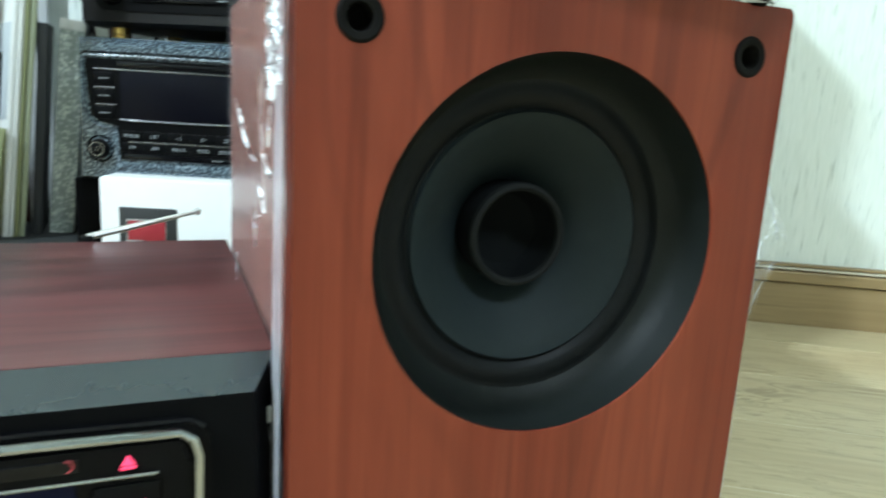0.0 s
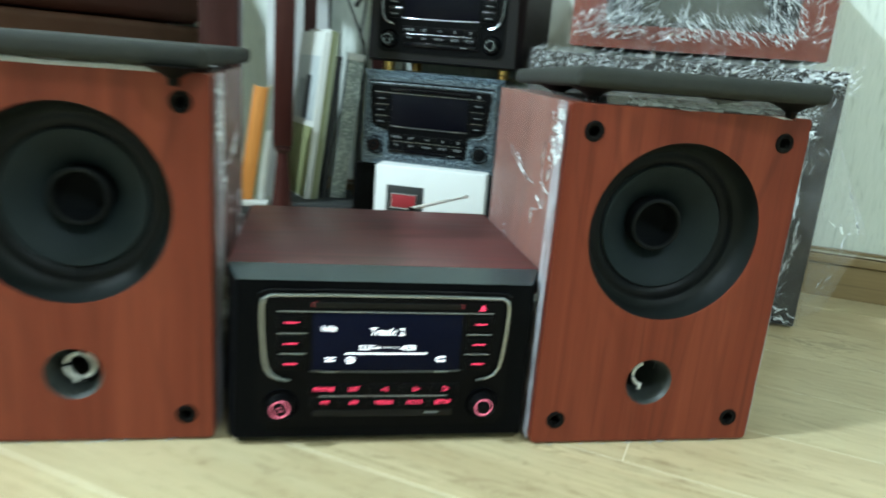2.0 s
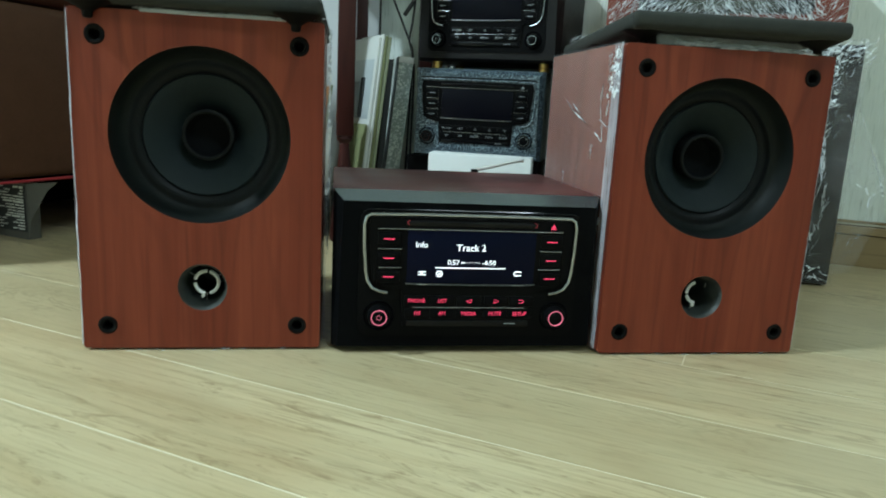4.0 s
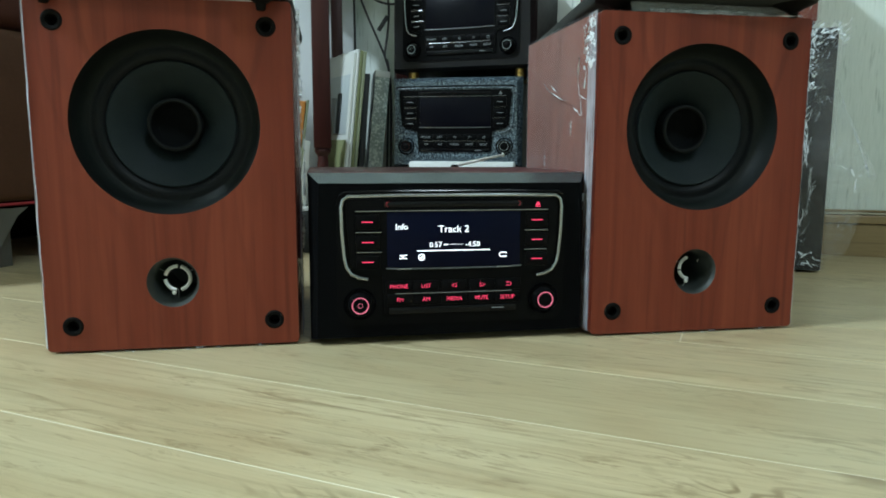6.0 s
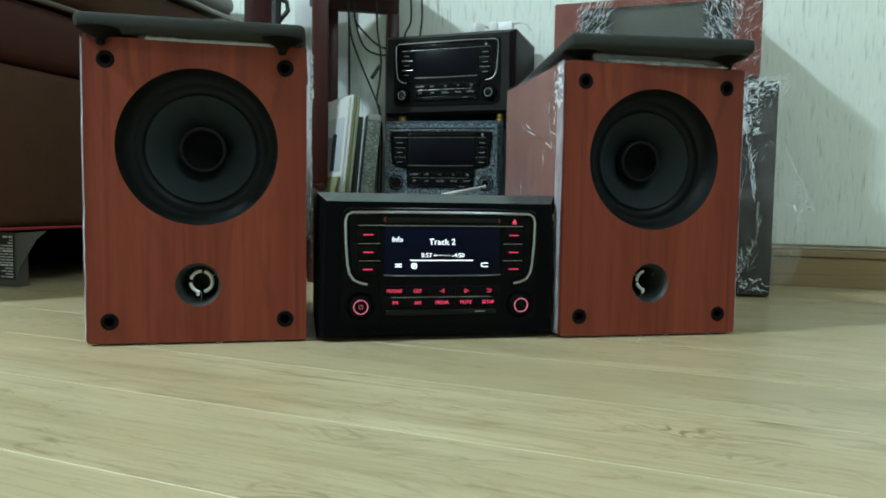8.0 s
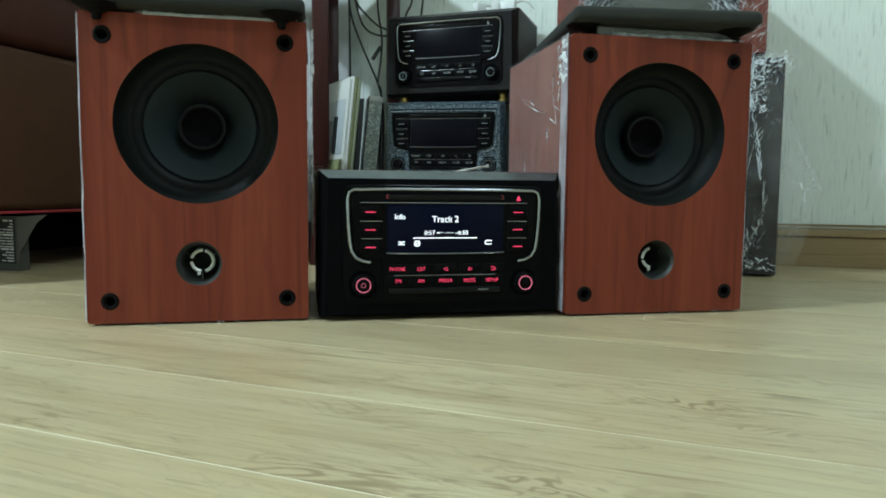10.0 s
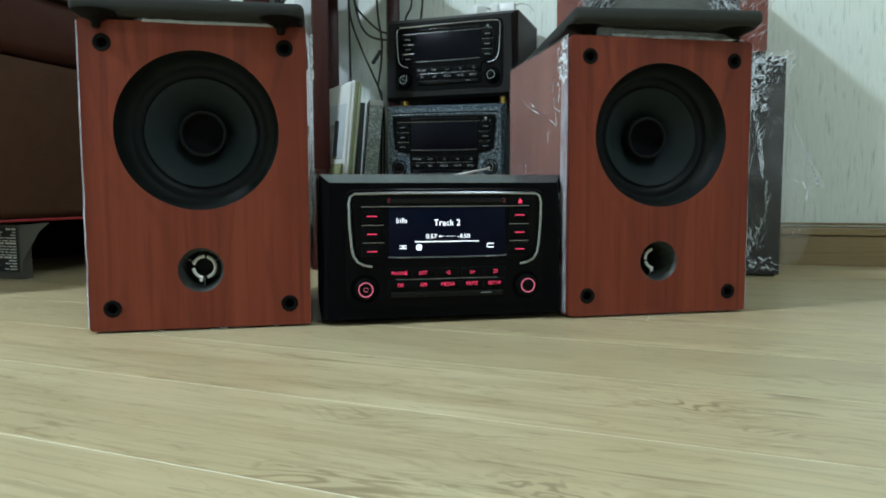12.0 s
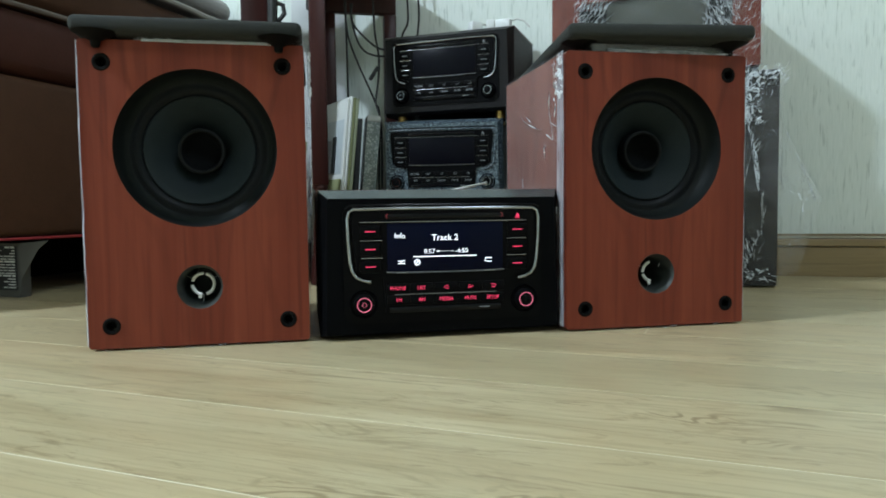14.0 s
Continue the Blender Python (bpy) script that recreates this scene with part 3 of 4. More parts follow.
    part("film", topfilm, FILM, sp, "crinkled clear film over the top")
    if inner == -1:
        strip = sheet(bmesh.new(), (-0.076, 0.004, HIGH + 0.0005), (0.165, 0, 0), (0, 0.003, 0.0095), 50, 5, 0.0012, 45, 15, (0, -1, 0))
        part("film_fold", strip, FILM_FOLD, sp, "milky film gathered over the front edge")
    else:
        # white strip paints the highlight on the folded film
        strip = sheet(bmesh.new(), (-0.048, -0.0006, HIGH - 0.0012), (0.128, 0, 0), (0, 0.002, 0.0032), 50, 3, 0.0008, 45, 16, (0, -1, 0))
        part("film_fold", strip, GLINT, sp, "film folded over the front edge, highlight painted white")
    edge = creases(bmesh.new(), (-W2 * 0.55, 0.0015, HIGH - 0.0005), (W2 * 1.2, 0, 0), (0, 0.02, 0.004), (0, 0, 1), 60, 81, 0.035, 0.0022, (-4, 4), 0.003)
    tagged(part("film_crease", edge, CREASE_SHINE, sp, "fold lines along the top edge, shine painted white"), kind="stuff")
    return sp


loudspeaker(pose(-0.2472, 0, 0), "red wood veneer bookshelf loudspeaker in clear film on the floor", ((-75, 75), (88, 165), (185, 262)), 1)
loudspeaker(pose(0.2405, -0.019, 0, 0, 0, 0), "red wood veneer bookshelf loudspeaker in clear film beside the car radio", ((105, 185), (196, 262)), -1)


def grille(m, label, long=0.296, wide=0.222, pegs=((0.026, 0.0), (0.15, 0.0))):
    g = thing("speaker_grille", m, label, "speaker grille", "loose speaker grilles")
    pad = boxed(-wide / 2, wide / 2, 0, long, 0.0, 0.0165, 0.0062, 4)
    part("cloth_panel", pad, FABRIC, g, "dark grey cloth")
    for x in (-0.085, 0.085):
        for y, drop in pegs:
            peg = lathe(bmesh.new(), [(0, -0.0125 - drop), (0.0032, -0.0125 - drop), (0.0042, -0.011 - drop), (0.0046, -0.0075), (0.009, -0.0045), (0.016, -0.0015), (0.021, 0.001), (0, 0.001)], (x, y, 0), "z", 20)
            part("peg", peg, SOCKET, g, "black plastic peg")
    return g


grille(pose(-0.2500, -0.016, HIGH + 0.0034, 0, 0.2, -1.0), "dark grey cloth speaker grille lying on a loudspeaker", wide=0.2155, pegs=((0.0085, 0.0005),))
grille(pose(0.2385, -0.036, HIGH + 0.0125, -1.6, 0, -6.0), "dark grey cloth speaker grille lying crooked on a loudspeaker", wide=0.208)


# ---- car radios in boxes ----
def car_radio(m, label, lit, case, top, face, group, depth=0.22, feet=None, trim=None, hw=0.131):
    trim = trim or CHROME
    r = thing("car_radio", m, label, "car radio", group)
    high = 0.157
    z0 = 0.003
    body = bmesh.new()
    box(body, -hw, hw, 0.006, depth, z0, high - 0.004)
    case_ob = part("case", body, case, r, "black lacquered case")
    part("top_board", boxed(-hw - 0.0006, hw + 0.0006, 0.0065, depth + 0.001, high - 0.0042, high, 0.0008), top, r, "burgundy wood-grain top board")
    # front frame: bevelled all round, deepest at the top
    frame_bm = bmesh.new()
    outer = [(-hw, high - 0.0004), (hw, high - 0.0004), (hw, z0), (-hw, z0)]
    inner = [(-hw + 0.0095, high - 0.0092), (hw - 0.0095, high - 0.0092), (hw - 0.006, z0 + 0.004), (-hw + 0.006, z0 + 0.004)]
    o = [frame_bm.verts.new((x, 0.0062, z)) for x, z in outer]
    k = [frame_bm.verts.new((x, -0.0118, z)) for x, z in inner]
    for a in range(4):
        frame_bm.faces.new((o[a], o[(a + 1) % 4], k[(a + 1) % 4], k[a]))
    frame_bm.faces.new(k)
    frame_bm.faces.new(o[::-1])
    bmesh.ops.delete(frame_bm, geom=[f for f in frame_bm.faces if abs(f.normal.y) < 0.9 and f.calc_center_median().z > high - 0.010], context="FACES_ONLY")
    part("front_frame", frame_bm, face if face is not BEVEL_SHEEN else BOX_BLACK, r, "black front frame with bevelled edges", smooth=False)
    # on the lit radio the bevel's paler colour paints its sheen
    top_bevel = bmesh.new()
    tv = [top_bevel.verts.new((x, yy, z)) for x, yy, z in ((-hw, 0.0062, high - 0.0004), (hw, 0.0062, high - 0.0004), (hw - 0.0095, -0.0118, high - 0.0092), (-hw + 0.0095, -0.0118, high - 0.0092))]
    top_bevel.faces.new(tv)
    part("top_bevel", top_bevel, face, r, "mitred top bevel, sheen painted in on the lit radio", smooth=False)
    y = -0.0122
    # fascia with a raised middle
    fascia = plate(bmesh.new(), rounded(-0.1065, 0.1065, 0.018, 0.141, 0.012), [], y - 0.0012, y + 0.004)
    fas = part("fascia", fascia, BLACK if face is not SPECKLED else SPECKLED, r, "black plastic fascia")
    y -= 0.0012
    step = plate(bmesh.new(), [(-0.096, 0.134), (0.096, 0.134), (0.0985, 0.126), (0.094, 0.074), (0.086, 0.068), (0.066, 0.064), (0.064, 0.0285), (-0.064, 0.0285), (-0.066, 0.064), (-0.086, 0.068), (-0.094, 0.074), (-0.0985, 0.126)], [], y - 0.0024, y + 0.001)
    part("centre_panel", step, BLACK, fas)
    chrome = [(-0.079, 0.0615), (-0.087, 0.0630), (-0.094, 0.0665), (-0.0982, 0.073), (-0.1, 0.082), (-0.1018, 0.105), (-0.1022, 0.127), (-0.1005, 0.1335), (-0.096, 0.1365), (-0.05, 0.1372)]
    chrome = chrome + [(-x, z) for x, z in chrome[::-1]]
    for r_, off in ((0.0018, 0.0),):
        part("chrome_trim", tube(bmesh.new(), [(x, y - 0.0012, z) for x, z in chrome], r_, 8), trim, fas, "frame line round the display")
    groove = [(x * 1.035, z + 0.0035) for x, z in chrome[7:-7]]
    part("upper_rib", tube(bmesh.new(), [(x, y + 0.0003, z) for x, z in groove], 0.0012, 6), GLOSS, fas)
    yf = y - 0.0024
    part("disc_slot", boxed(-0.064, 0.064, yf - 0.0004, yf + 0.001, 0.1265, 0.1315, 0.0004), GLOSS, fas, "dark disc slot")
    part("display", boxed(-0.0615, 0.0625, yf - 0.0006, yf + 0.002, 0.0715, 0.1225, 0.0006), SCREEN if lit else DARK_GLASS, fas, "lit dark blue display" if lit else "dark switched-off display")
    lamp, ink = (LIT_RED, LIT_WHITE) if lit else (DIM_GREY, DIM_GREY)
    for x0, x1, z in ((-0.0895, 0.0885, 0.1232), (-0.0895, -0.0665, 0.1042), (-0.0885, -0.0665, 0.0862), (0.0665, 0.0885, 0.1042), (0.0665, 0.088, 0.0862)):
        part("trim_line", tube(bmesh.new(), [(x0, yf - 0.0007, z), (x1, yf - 0.0007, z)], 0.0006, 10), CHROME, fas)
    lip = [(-0.0625, 0.0712), (-0.05, 0.0705), (0, 0.0702), (0.05, 0.0705), (0.0635, 0.0712)]
    part("display_lip", tube(bmesh.new(), [(x, yf - 0.001, z) for x, z in lip], 0.0008, 8), LIP, fas, "chrome display lip")
    # brighter bits stand in for two highlights on the dark lip
    for hx in (-0.046, 0.047):
        part("lip_glint", tube(bmesh.new(), [(hx - 0.006, yf - 0.0012, 0.0706), (hx + 0.006, yf - 0.0012, 0.0706)], 0.00085, 8), CHROME, fas)
    for x in (-0.079, 0.0785):
        for z in (0.1135, 0.0952, 0.0772):
            key = part("soft_key", boxed(x - 0.011, x + 0.011, yf - 0.0008, yf + 0.0005, z - 0.0068, z + 0.0068, 0.0012), BLACK, fas)
            part("key_mark", boxed(x - 0.0052, x + 0.0052, yf - 0.0011, yf - 0.0006, z - 0.00045, z + 0.00045), lamp, key)
    eject = bmesh.new()
    vs = [eject.verts.new(p) for p in ((0.0766, yf - 0.0005, 0.1272), (0.0814, yf - 0.0005, 0.1272), (0.079, yf - 0.0005, 0.1312))]
    eject.faces.new(vs)
    box(eject, 0.0766, 0.0814, yf - 0.0007, yf, 0.1258, 0.1266)
    part("eject_mark", eject, lamp, fas, smooth=False)
    for sx in (-1, 1):
        arc = [(sx * 0.060, 0.1315), (sx * 0.0615, 0.131), (sx * 0.0622, 0.1295), (sx * 0.0618, 0.128), (sx * 0.0605, 0.1272)]
        if lit:
            part("slot_light", tube(bmesh.new(), [(x, yf - 0.0005, z) for x, z in arc], 0.0004, 5), plain_red, fas)
    # key rows
    part("trim_line", tube(bmesh.new(), [(-0.0545, yf - 0.0007, 0.0476), (0.0545, yf - 0.0007, 0.0476)], 0.0005, 10), CHROME, fas)
    words = (("PHONE", -0.051, 0.054), ("LIST", -0.026, 0.054), ("FM", -0.050, 0.0415), ("AM", -0.0258, 0.0415), ("MEDIA", 0.0003, 0.0415), ("MUTE", 0.0263, 0.0415), ("SETUP", 0.0508, 0.0415))
    for text, x, z in words:
        key = part("key", boxed(x - 0.0122, x + 0.0122, yf - 0.0007, yf + 0.0005, z - 0.0052, z + 0.0052, 0.0009), BLACK, fas)
        writing("key_lettering", text, x, z, 0.0039, lamp, key, yf - 0.0009, stretch=0.95)
    for x, sign in ((0.0, -1), (0.027, 1)):
        key = part("key", boxed(x - 0.0122, x + 0.0122, yf - 0.0007, yf + 0.0005, 0.0488, 0.0592, 0.0009), BLACK, fas)
        tri = [(x - sign * 0.0022, 0.0522), (x + sign * 0.0026, 0.054), (x - sign * 0.0022, 0.0558)]
        part("arrow_mark", tube(bmesh.new(), [(px, yf - 0.0009, pz) for px, pz in tri + tri[:1]], 0.00035, 5), lamp, key)
    key = part("key", boxed(0.052 - 0.0122, 0.052 + 0.0122, yf - 0.0007, yf + 0.0005, 0.0488, 0.0592, 0.0009), BLACK, fas)
    back = [(0.0492, 0.0555), (0.0530, 0.0555), (0.0545, 0.0542), (0.0530, 0.0526), (0.0495, 0.0526)]
    part("return_mark", tube(bmesh.new(), [(px, yf - 0.0009, pz) for px, pz in back], 0.00035, 5), lamp, key)
    part("card_slot", boxed(-0.060, 0.060, yf - 0.0003, yf + 0.0006, 0.0285, 0.0345, 0.0003), GLOSS, fas)
    part("usb_mark", boxed(0.036, 0.0475, yf - 0.0006, yf, 0.0312, 0.0320), DIM_GREY, fas)
    if lit:
        ys = yf - 0.0009
        writing("screen_text", "Info", -0.0483, 0.1085, 0.0056, LIT_WHITE, fas, ys)
        writing("screen_text", "Track 2", -0.0005, 0.1060, 0.0068, LIT_WHITE, fas, ys)
        writing("screen_text", "0:57", -0.0172, 0.0918, 0.0050, LIT_WHITE, fas, ys)
        writing("screen_text", "-4:50", 0.0172, 0.0918, 0.0050, LIT_WHITE, fas, ys)
        part("screen_line", boxed(-0.0095, -0.0062, ys, ys + 0.0002, 0.0913, 0.0925), LIT_WHITE, fas)
        for q in range(9):
            part("screen_line", boxed(-0.0052 + q * 0.0016, -0.0044 + q * 0.0016, ys, ys + 0.0002, 0.0918, 0.0923), LIT_WHITE, fas)
        part("screen_line", boxed(-0.0345, 0.0335, ys, ys + 0.0002, 0.0862, 0.0871), LIT_WHITE, fas, "white progress bar")
        ring = [(-0.0303 + 0.0027 * math.cos(a), ys, 0.0808 + 0.0027 * math.sin(a)) for a in [math.pi * i / 8 for i in range(17)]]
        icon = tube(bmesh.new(), ring, 0.0005, 5)
        tube(icon, [(-0.0316, ys, 0.0796), (-0.029, ys, 0.0820)], 0.0006, 5)
        part("screen_icon", icon, LIT_WHITE, fas)
        icon = tube(bmesh.new(), [(-0.0505, ys, 0.0827), (-0.0485, ys, 0.0827), (-0.0462, ys, 0.0799), (-0.0435, ys, 0.0799)], 0.0005, 5)
        tube(icon, [(-0.0505, ys, 0.0799), (-0.0485, ys, 0.0799), (-0.0462, ys, 0.0827), (-0.0435, ys, 0.0827)], 0.0005, 5)
        part("screen_icon", icon, LIT_WHITE, fas)
        loop = [(x + 0.0465, ys, z + 0.0818) for x, z in rounded(-0.0038, 0.0038, -0.0019, 0.0019, 0.0018, 4)]
        part("screen_icon", tube(bmesh.new(), loop[2:-2], 0.0005, 5), LIT_WHITE, fas)
    # turning knobs
    for x in (-0.0865, 0.0865):
        seat = lathe(bmesh.new(), [(0.0150, 0.0012), (0.0146, -0.0012), (0.0134, -0.0006), (0.0112, 0.001)], (x, y, 0.0385), n=40)
        knob_seat = part("knob_seat", seat, GLOSS, fas)
        prof = [(0.0108, 0.001), (0.0104, -0.0062), (0.0097, -0.0082), (0.0090, -0.0087), (0.0082, -0.0085), (0.0055, -0.0080), (0.0048, -0.0085), (0, -0.0086)]
        knob = part("knob", lathe(bmesh.new(), prof, (x, y, 0.0385), n=48), BLACK, fas, "round black knob")
        glowring = lathe(bmesh.new(), [(0.0077, -0.0082), (0.0076, -0.0090), (0.0068, -0.0090), (0.0067, -0.0080)], (x, y, 0.0385), n=48)
        if x < 0:
            lathe(glowring, [(0.0024, -0.0083), (0.0023, -0.0089), (0.0020, -0.0089), (0.0019, -0.0083)], (x, y, 0.0385), n=32)
        part("knob_ring", glowring, LIT_RING if lit else CHROME, knob, "red lit ring" if lit else "satin chrome ring")
    if feet:
        for sx in (-1, 1):
            for fy in (0.02, depth - 0.03):
                part("foot", lathe(bmesh.new(), [(0, z0 + 0.001), (0.009, z0 + 0.001), (0.0095, z0 - feet * 0.5), (0.008, z0 - feet * 0.55), (0.0095, z0 - feet * 0.6), (0.0095, z0 - feet), (0, z0 - feet)], (sx * 0.1, fy, 0), "z", 24), BRASS, r, "ribbed brass foot")
    else:
        for sx in (-1, 1):
            for fy in (0.03, depth - 0.03):
                part("foot", lathe(bmesh.new(), [(0, 0), (0.007, 0), (0.007, z0 + 0.0004), (0, z0 + 0.0004)], (sx * 0.1, fy, 0), "z", 16), RUBBER, r)
    return r


plain_red = plain("dim_red_light_guide", (0.25, 0.01, 0.02), 0.4, bump=0.0)
car_radio(pose(0.001, 0.0015, 0), "car radio with lit display in black box with burgundy top", True, BOX_BLACK, BURGUNDY, BEVEL_SHEEN, "car radios in boxes")
mid = pose(0.117, 0.572, 0.1465, 0, 0, -22)
car_radio(mid, "switched-off car radio in speckled blue-grey film box, in the stack", False, SPECKLED, SPECKLED, SPECKLED, "car radios in boxes", 0.15, trim=SPECKLED, hw=0.115)
car_radio(pose(0.129, 0.585, 0.3145, 0, 0, -31), "switched-off black boxed car radio on brass feet, top of the stack", False, SATIN_BLACK, BURGUNDY, SATIN_BLACK, "car radios in boxes", 0.165, feet=0.014)

# black box under the stack, and the white box in front of it
base = thing("equipment_box", pose(0.112, 0.578, 0, 0, 0, -22), "plain black equipment box at the bottom of the stack", "box")
part("case", boxed(-0.12, 0.12, 0, 0.15, 0, 0.1492, 0.003), BLACK, base)
wb = thing("white_box", pose(0.115, 0.522, 0, 0, 0, -20), "small white box with a black framed red window", "box")
part("shell", boxed(-0.0895, 0.0895, 0, 0.042, 0, 0.159, 0.003), WHITE_BOARD, wb)
win = part("window_frame", boxed(-0.069, -0.0085, -0.0012, 0.001, 0.084, 0.128, 0.001), DARK_CARD, wb, "black window frame")
part("window", boxed(-0.0595, -0.0205, -0.0022, -0.001, 0.093, 0.114, 0.0005), RED_LABEL, win, "dull red window")
part("window_line", tube(bmesh.new(), [(x, -0.0022, z) for x, z in ((-0.0605, 0.092), (-0.0195, 0.092), (-0.0195, 0.115), (-0.0605, 0.115), (-0.0605, 0.092))], 0.0006, 5), PAPER, win)

ant = thing("antenna", pose(0.048, 0.2295, 0.1575), "bright steel telescopic aerial fixed to the back of the radio", "aerial")
part("joint", boxed(-0.004, 0.004, -0.0062, 0.0035, -0.016, 0.0024, 0.0012), SOCKET, ant, "black swivel joint")
part("rod", tube(bmesh.new(), [(0, 0.0, 0.001), (0.02, 0.005, 0.0050), (0.042, 0.0105, 0.0095), (0.066, 0.0165, 0.0143)], [0.0023, 0.0021, 0.0017, 0.0014], 10), STEEL, ant)
part("tip", lathe(bmesh.new(), [(0, -0.003), (0.0022, -0.002), (0.0024, 0.001), (0, 0.003)], (0.067, 0.0168, 0.0146), "z", 12), STEEL, ant)

# ---- wrapped boxes behind the second loudspeaker ----
BX = pose(0.605, 0.263, 0, 0, 0, -30)           # right front foot of the dark box; it runs to -x
dark = thing("wrapped_speaker", BX, "tall dark grey box speaker in crinkled clear film by the wall", "speaker")
part("cabinet", boxed(-0.418, 0, 0, 0.178, 0.003, 0.352, 0.003), DARK_GREY, dark)
for x in (-0.39, -0.03):
    for fy in (0.03, 0.15):
        part("foot", lathe(bmesh.new(), [(0, 0), (0.008, 0), (0.008, 0.004), (0, 0.004)], (x, fy, 0), "z", 16), RUBBER, dark)
film = sheet(bmesh.new(), (-0.42, -0.003, 0.004), (0.424, 0, 0), (0, 0, 0.352), 60, 50, 0.005, 20, 11, (0, -1, 0))
part("film", film, FILM, dark, "clear wrapping film")
film = sheet(bmesh.new(), (0.003, -0.003, 0.004), (0, 0.18, 0), (0, 0, 0.352), 30, 50, 0.005, 20, 12, (1, 0, 0))
part("film", film, FILM, dark, "clear wrapping film")
# shine on the box's film, painted as slivers
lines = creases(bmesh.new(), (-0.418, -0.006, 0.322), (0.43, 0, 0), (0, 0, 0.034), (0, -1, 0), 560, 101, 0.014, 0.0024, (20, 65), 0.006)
tagged(part("film_crease", lines, CREASE_SHINE, dark, "fold lines along the top edge, shine painted white"), kind="stuff")
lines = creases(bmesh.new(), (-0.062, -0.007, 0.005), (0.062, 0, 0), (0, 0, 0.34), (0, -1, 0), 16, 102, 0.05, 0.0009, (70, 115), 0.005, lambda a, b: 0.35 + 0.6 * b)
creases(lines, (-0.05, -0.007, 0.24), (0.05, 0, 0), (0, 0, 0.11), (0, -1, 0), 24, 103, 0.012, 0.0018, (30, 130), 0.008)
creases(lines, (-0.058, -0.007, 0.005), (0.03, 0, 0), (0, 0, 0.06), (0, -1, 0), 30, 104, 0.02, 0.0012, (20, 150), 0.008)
tagged(part("film_crease", lines, CREASE_SHINE, dark, "fold lines down the side, shine painted white"), kind="stuff")
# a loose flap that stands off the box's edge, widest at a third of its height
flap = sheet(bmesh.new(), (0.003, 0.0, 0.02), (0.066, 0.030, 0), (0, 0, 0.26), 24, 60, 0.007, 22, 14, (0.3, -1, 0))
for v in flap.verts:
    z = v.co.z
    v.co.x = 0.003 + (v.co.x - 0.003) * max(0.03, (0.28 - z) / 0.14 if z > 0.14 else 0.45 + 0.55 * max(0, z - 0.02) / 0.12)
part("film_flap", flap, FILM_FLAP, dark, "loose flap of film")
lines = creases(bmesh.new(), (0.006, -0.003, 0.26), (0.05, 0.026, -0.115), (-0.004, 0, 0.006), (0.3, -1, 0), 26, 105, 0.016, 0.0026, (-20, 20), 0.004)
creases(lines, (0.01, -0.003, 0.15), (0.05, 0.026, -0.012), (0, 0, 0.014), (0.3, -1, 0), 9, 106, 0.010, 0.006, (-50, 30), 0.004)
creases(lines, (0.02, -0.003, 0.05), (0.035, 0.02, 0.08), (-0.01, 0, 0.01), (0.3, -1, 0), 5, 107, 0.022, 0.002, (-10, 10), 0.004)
tagged(part("film_glint", lines, GLINT, dark, "white slivers painted as glints in the loose flap"), kind="stuff")
# gathered fold that wanders down the box's front, drawn in painted glints
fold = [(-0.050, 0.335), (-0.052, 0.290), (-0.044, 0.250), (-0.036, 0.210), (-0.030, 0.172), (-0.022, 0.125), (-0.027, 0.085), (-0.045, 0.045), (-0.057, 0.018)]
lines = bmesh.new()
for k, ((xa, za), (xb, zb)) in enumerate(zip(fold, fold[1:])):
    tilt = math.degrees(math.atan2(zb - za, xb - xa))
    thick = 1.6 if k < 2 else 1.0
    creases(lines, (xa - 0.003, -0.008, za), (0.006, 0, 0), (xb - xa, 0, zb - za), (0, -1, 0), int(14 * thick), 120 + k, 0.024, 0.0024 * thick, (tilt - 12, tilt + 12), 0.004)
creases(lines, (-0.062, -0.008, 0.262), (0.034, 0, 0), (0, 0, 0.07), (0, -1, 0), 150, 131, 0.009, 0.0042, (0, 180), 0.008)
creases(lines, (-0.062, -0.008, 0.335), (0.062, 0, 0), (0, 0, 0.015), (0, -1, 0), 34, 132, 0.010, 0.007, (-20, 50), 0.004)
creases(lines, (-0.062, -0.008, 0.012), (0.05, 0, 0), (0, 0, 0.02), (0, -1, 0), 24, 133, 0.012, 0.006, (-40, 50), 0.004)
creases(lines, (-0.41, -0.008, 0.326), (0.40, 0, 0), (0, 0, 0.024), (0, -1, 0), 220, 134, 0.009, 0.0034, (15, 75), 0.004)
tagged(part("film_glint", lines, GLINT, dark, "white slivers painted as glints along the gathered film"), kind="stuff")

RED_HIGH, RED_DEEP = 0.138, 0.196
red = thing("wrapped_cabinet", BX @ pose(-0.028, 0.012, 0.3625), "red veneer cabinet with grey panel in crinkled clear film", "cabinet")
hole = rounded(-0.292, -0.042, 0.032, RED_HIGH - 0.012, 0.012)
part("front_panel", plate(bmesh.new(), rounded(-0.338, 0, 0, RED_HIGH, 0.003), [hole], 0, 0.016), VENEER, red)
body = boxed(-0.338, -0.326, 0.0162, RED_DEEP, 0, RED_HIGH)
box(body, -0.012, 0, 0.0162, RED_DEEP, 0, RED_HIGH)
box(body, -0.3258, -0.0122, 0.0162, RED_DEEP, 0, 0.012)
box(body, -0.3258, -0.0122, 0.0162, RED_DEEP, RED_HIGH - 0.012, RED_HIGH)
box(body, -0.3258, -0.0122, RED_DEEP - 0.012, RED_DEEP, 0.0122, RED_HIGH - 0.0122)
part("cabinet", body, SIDE, red)
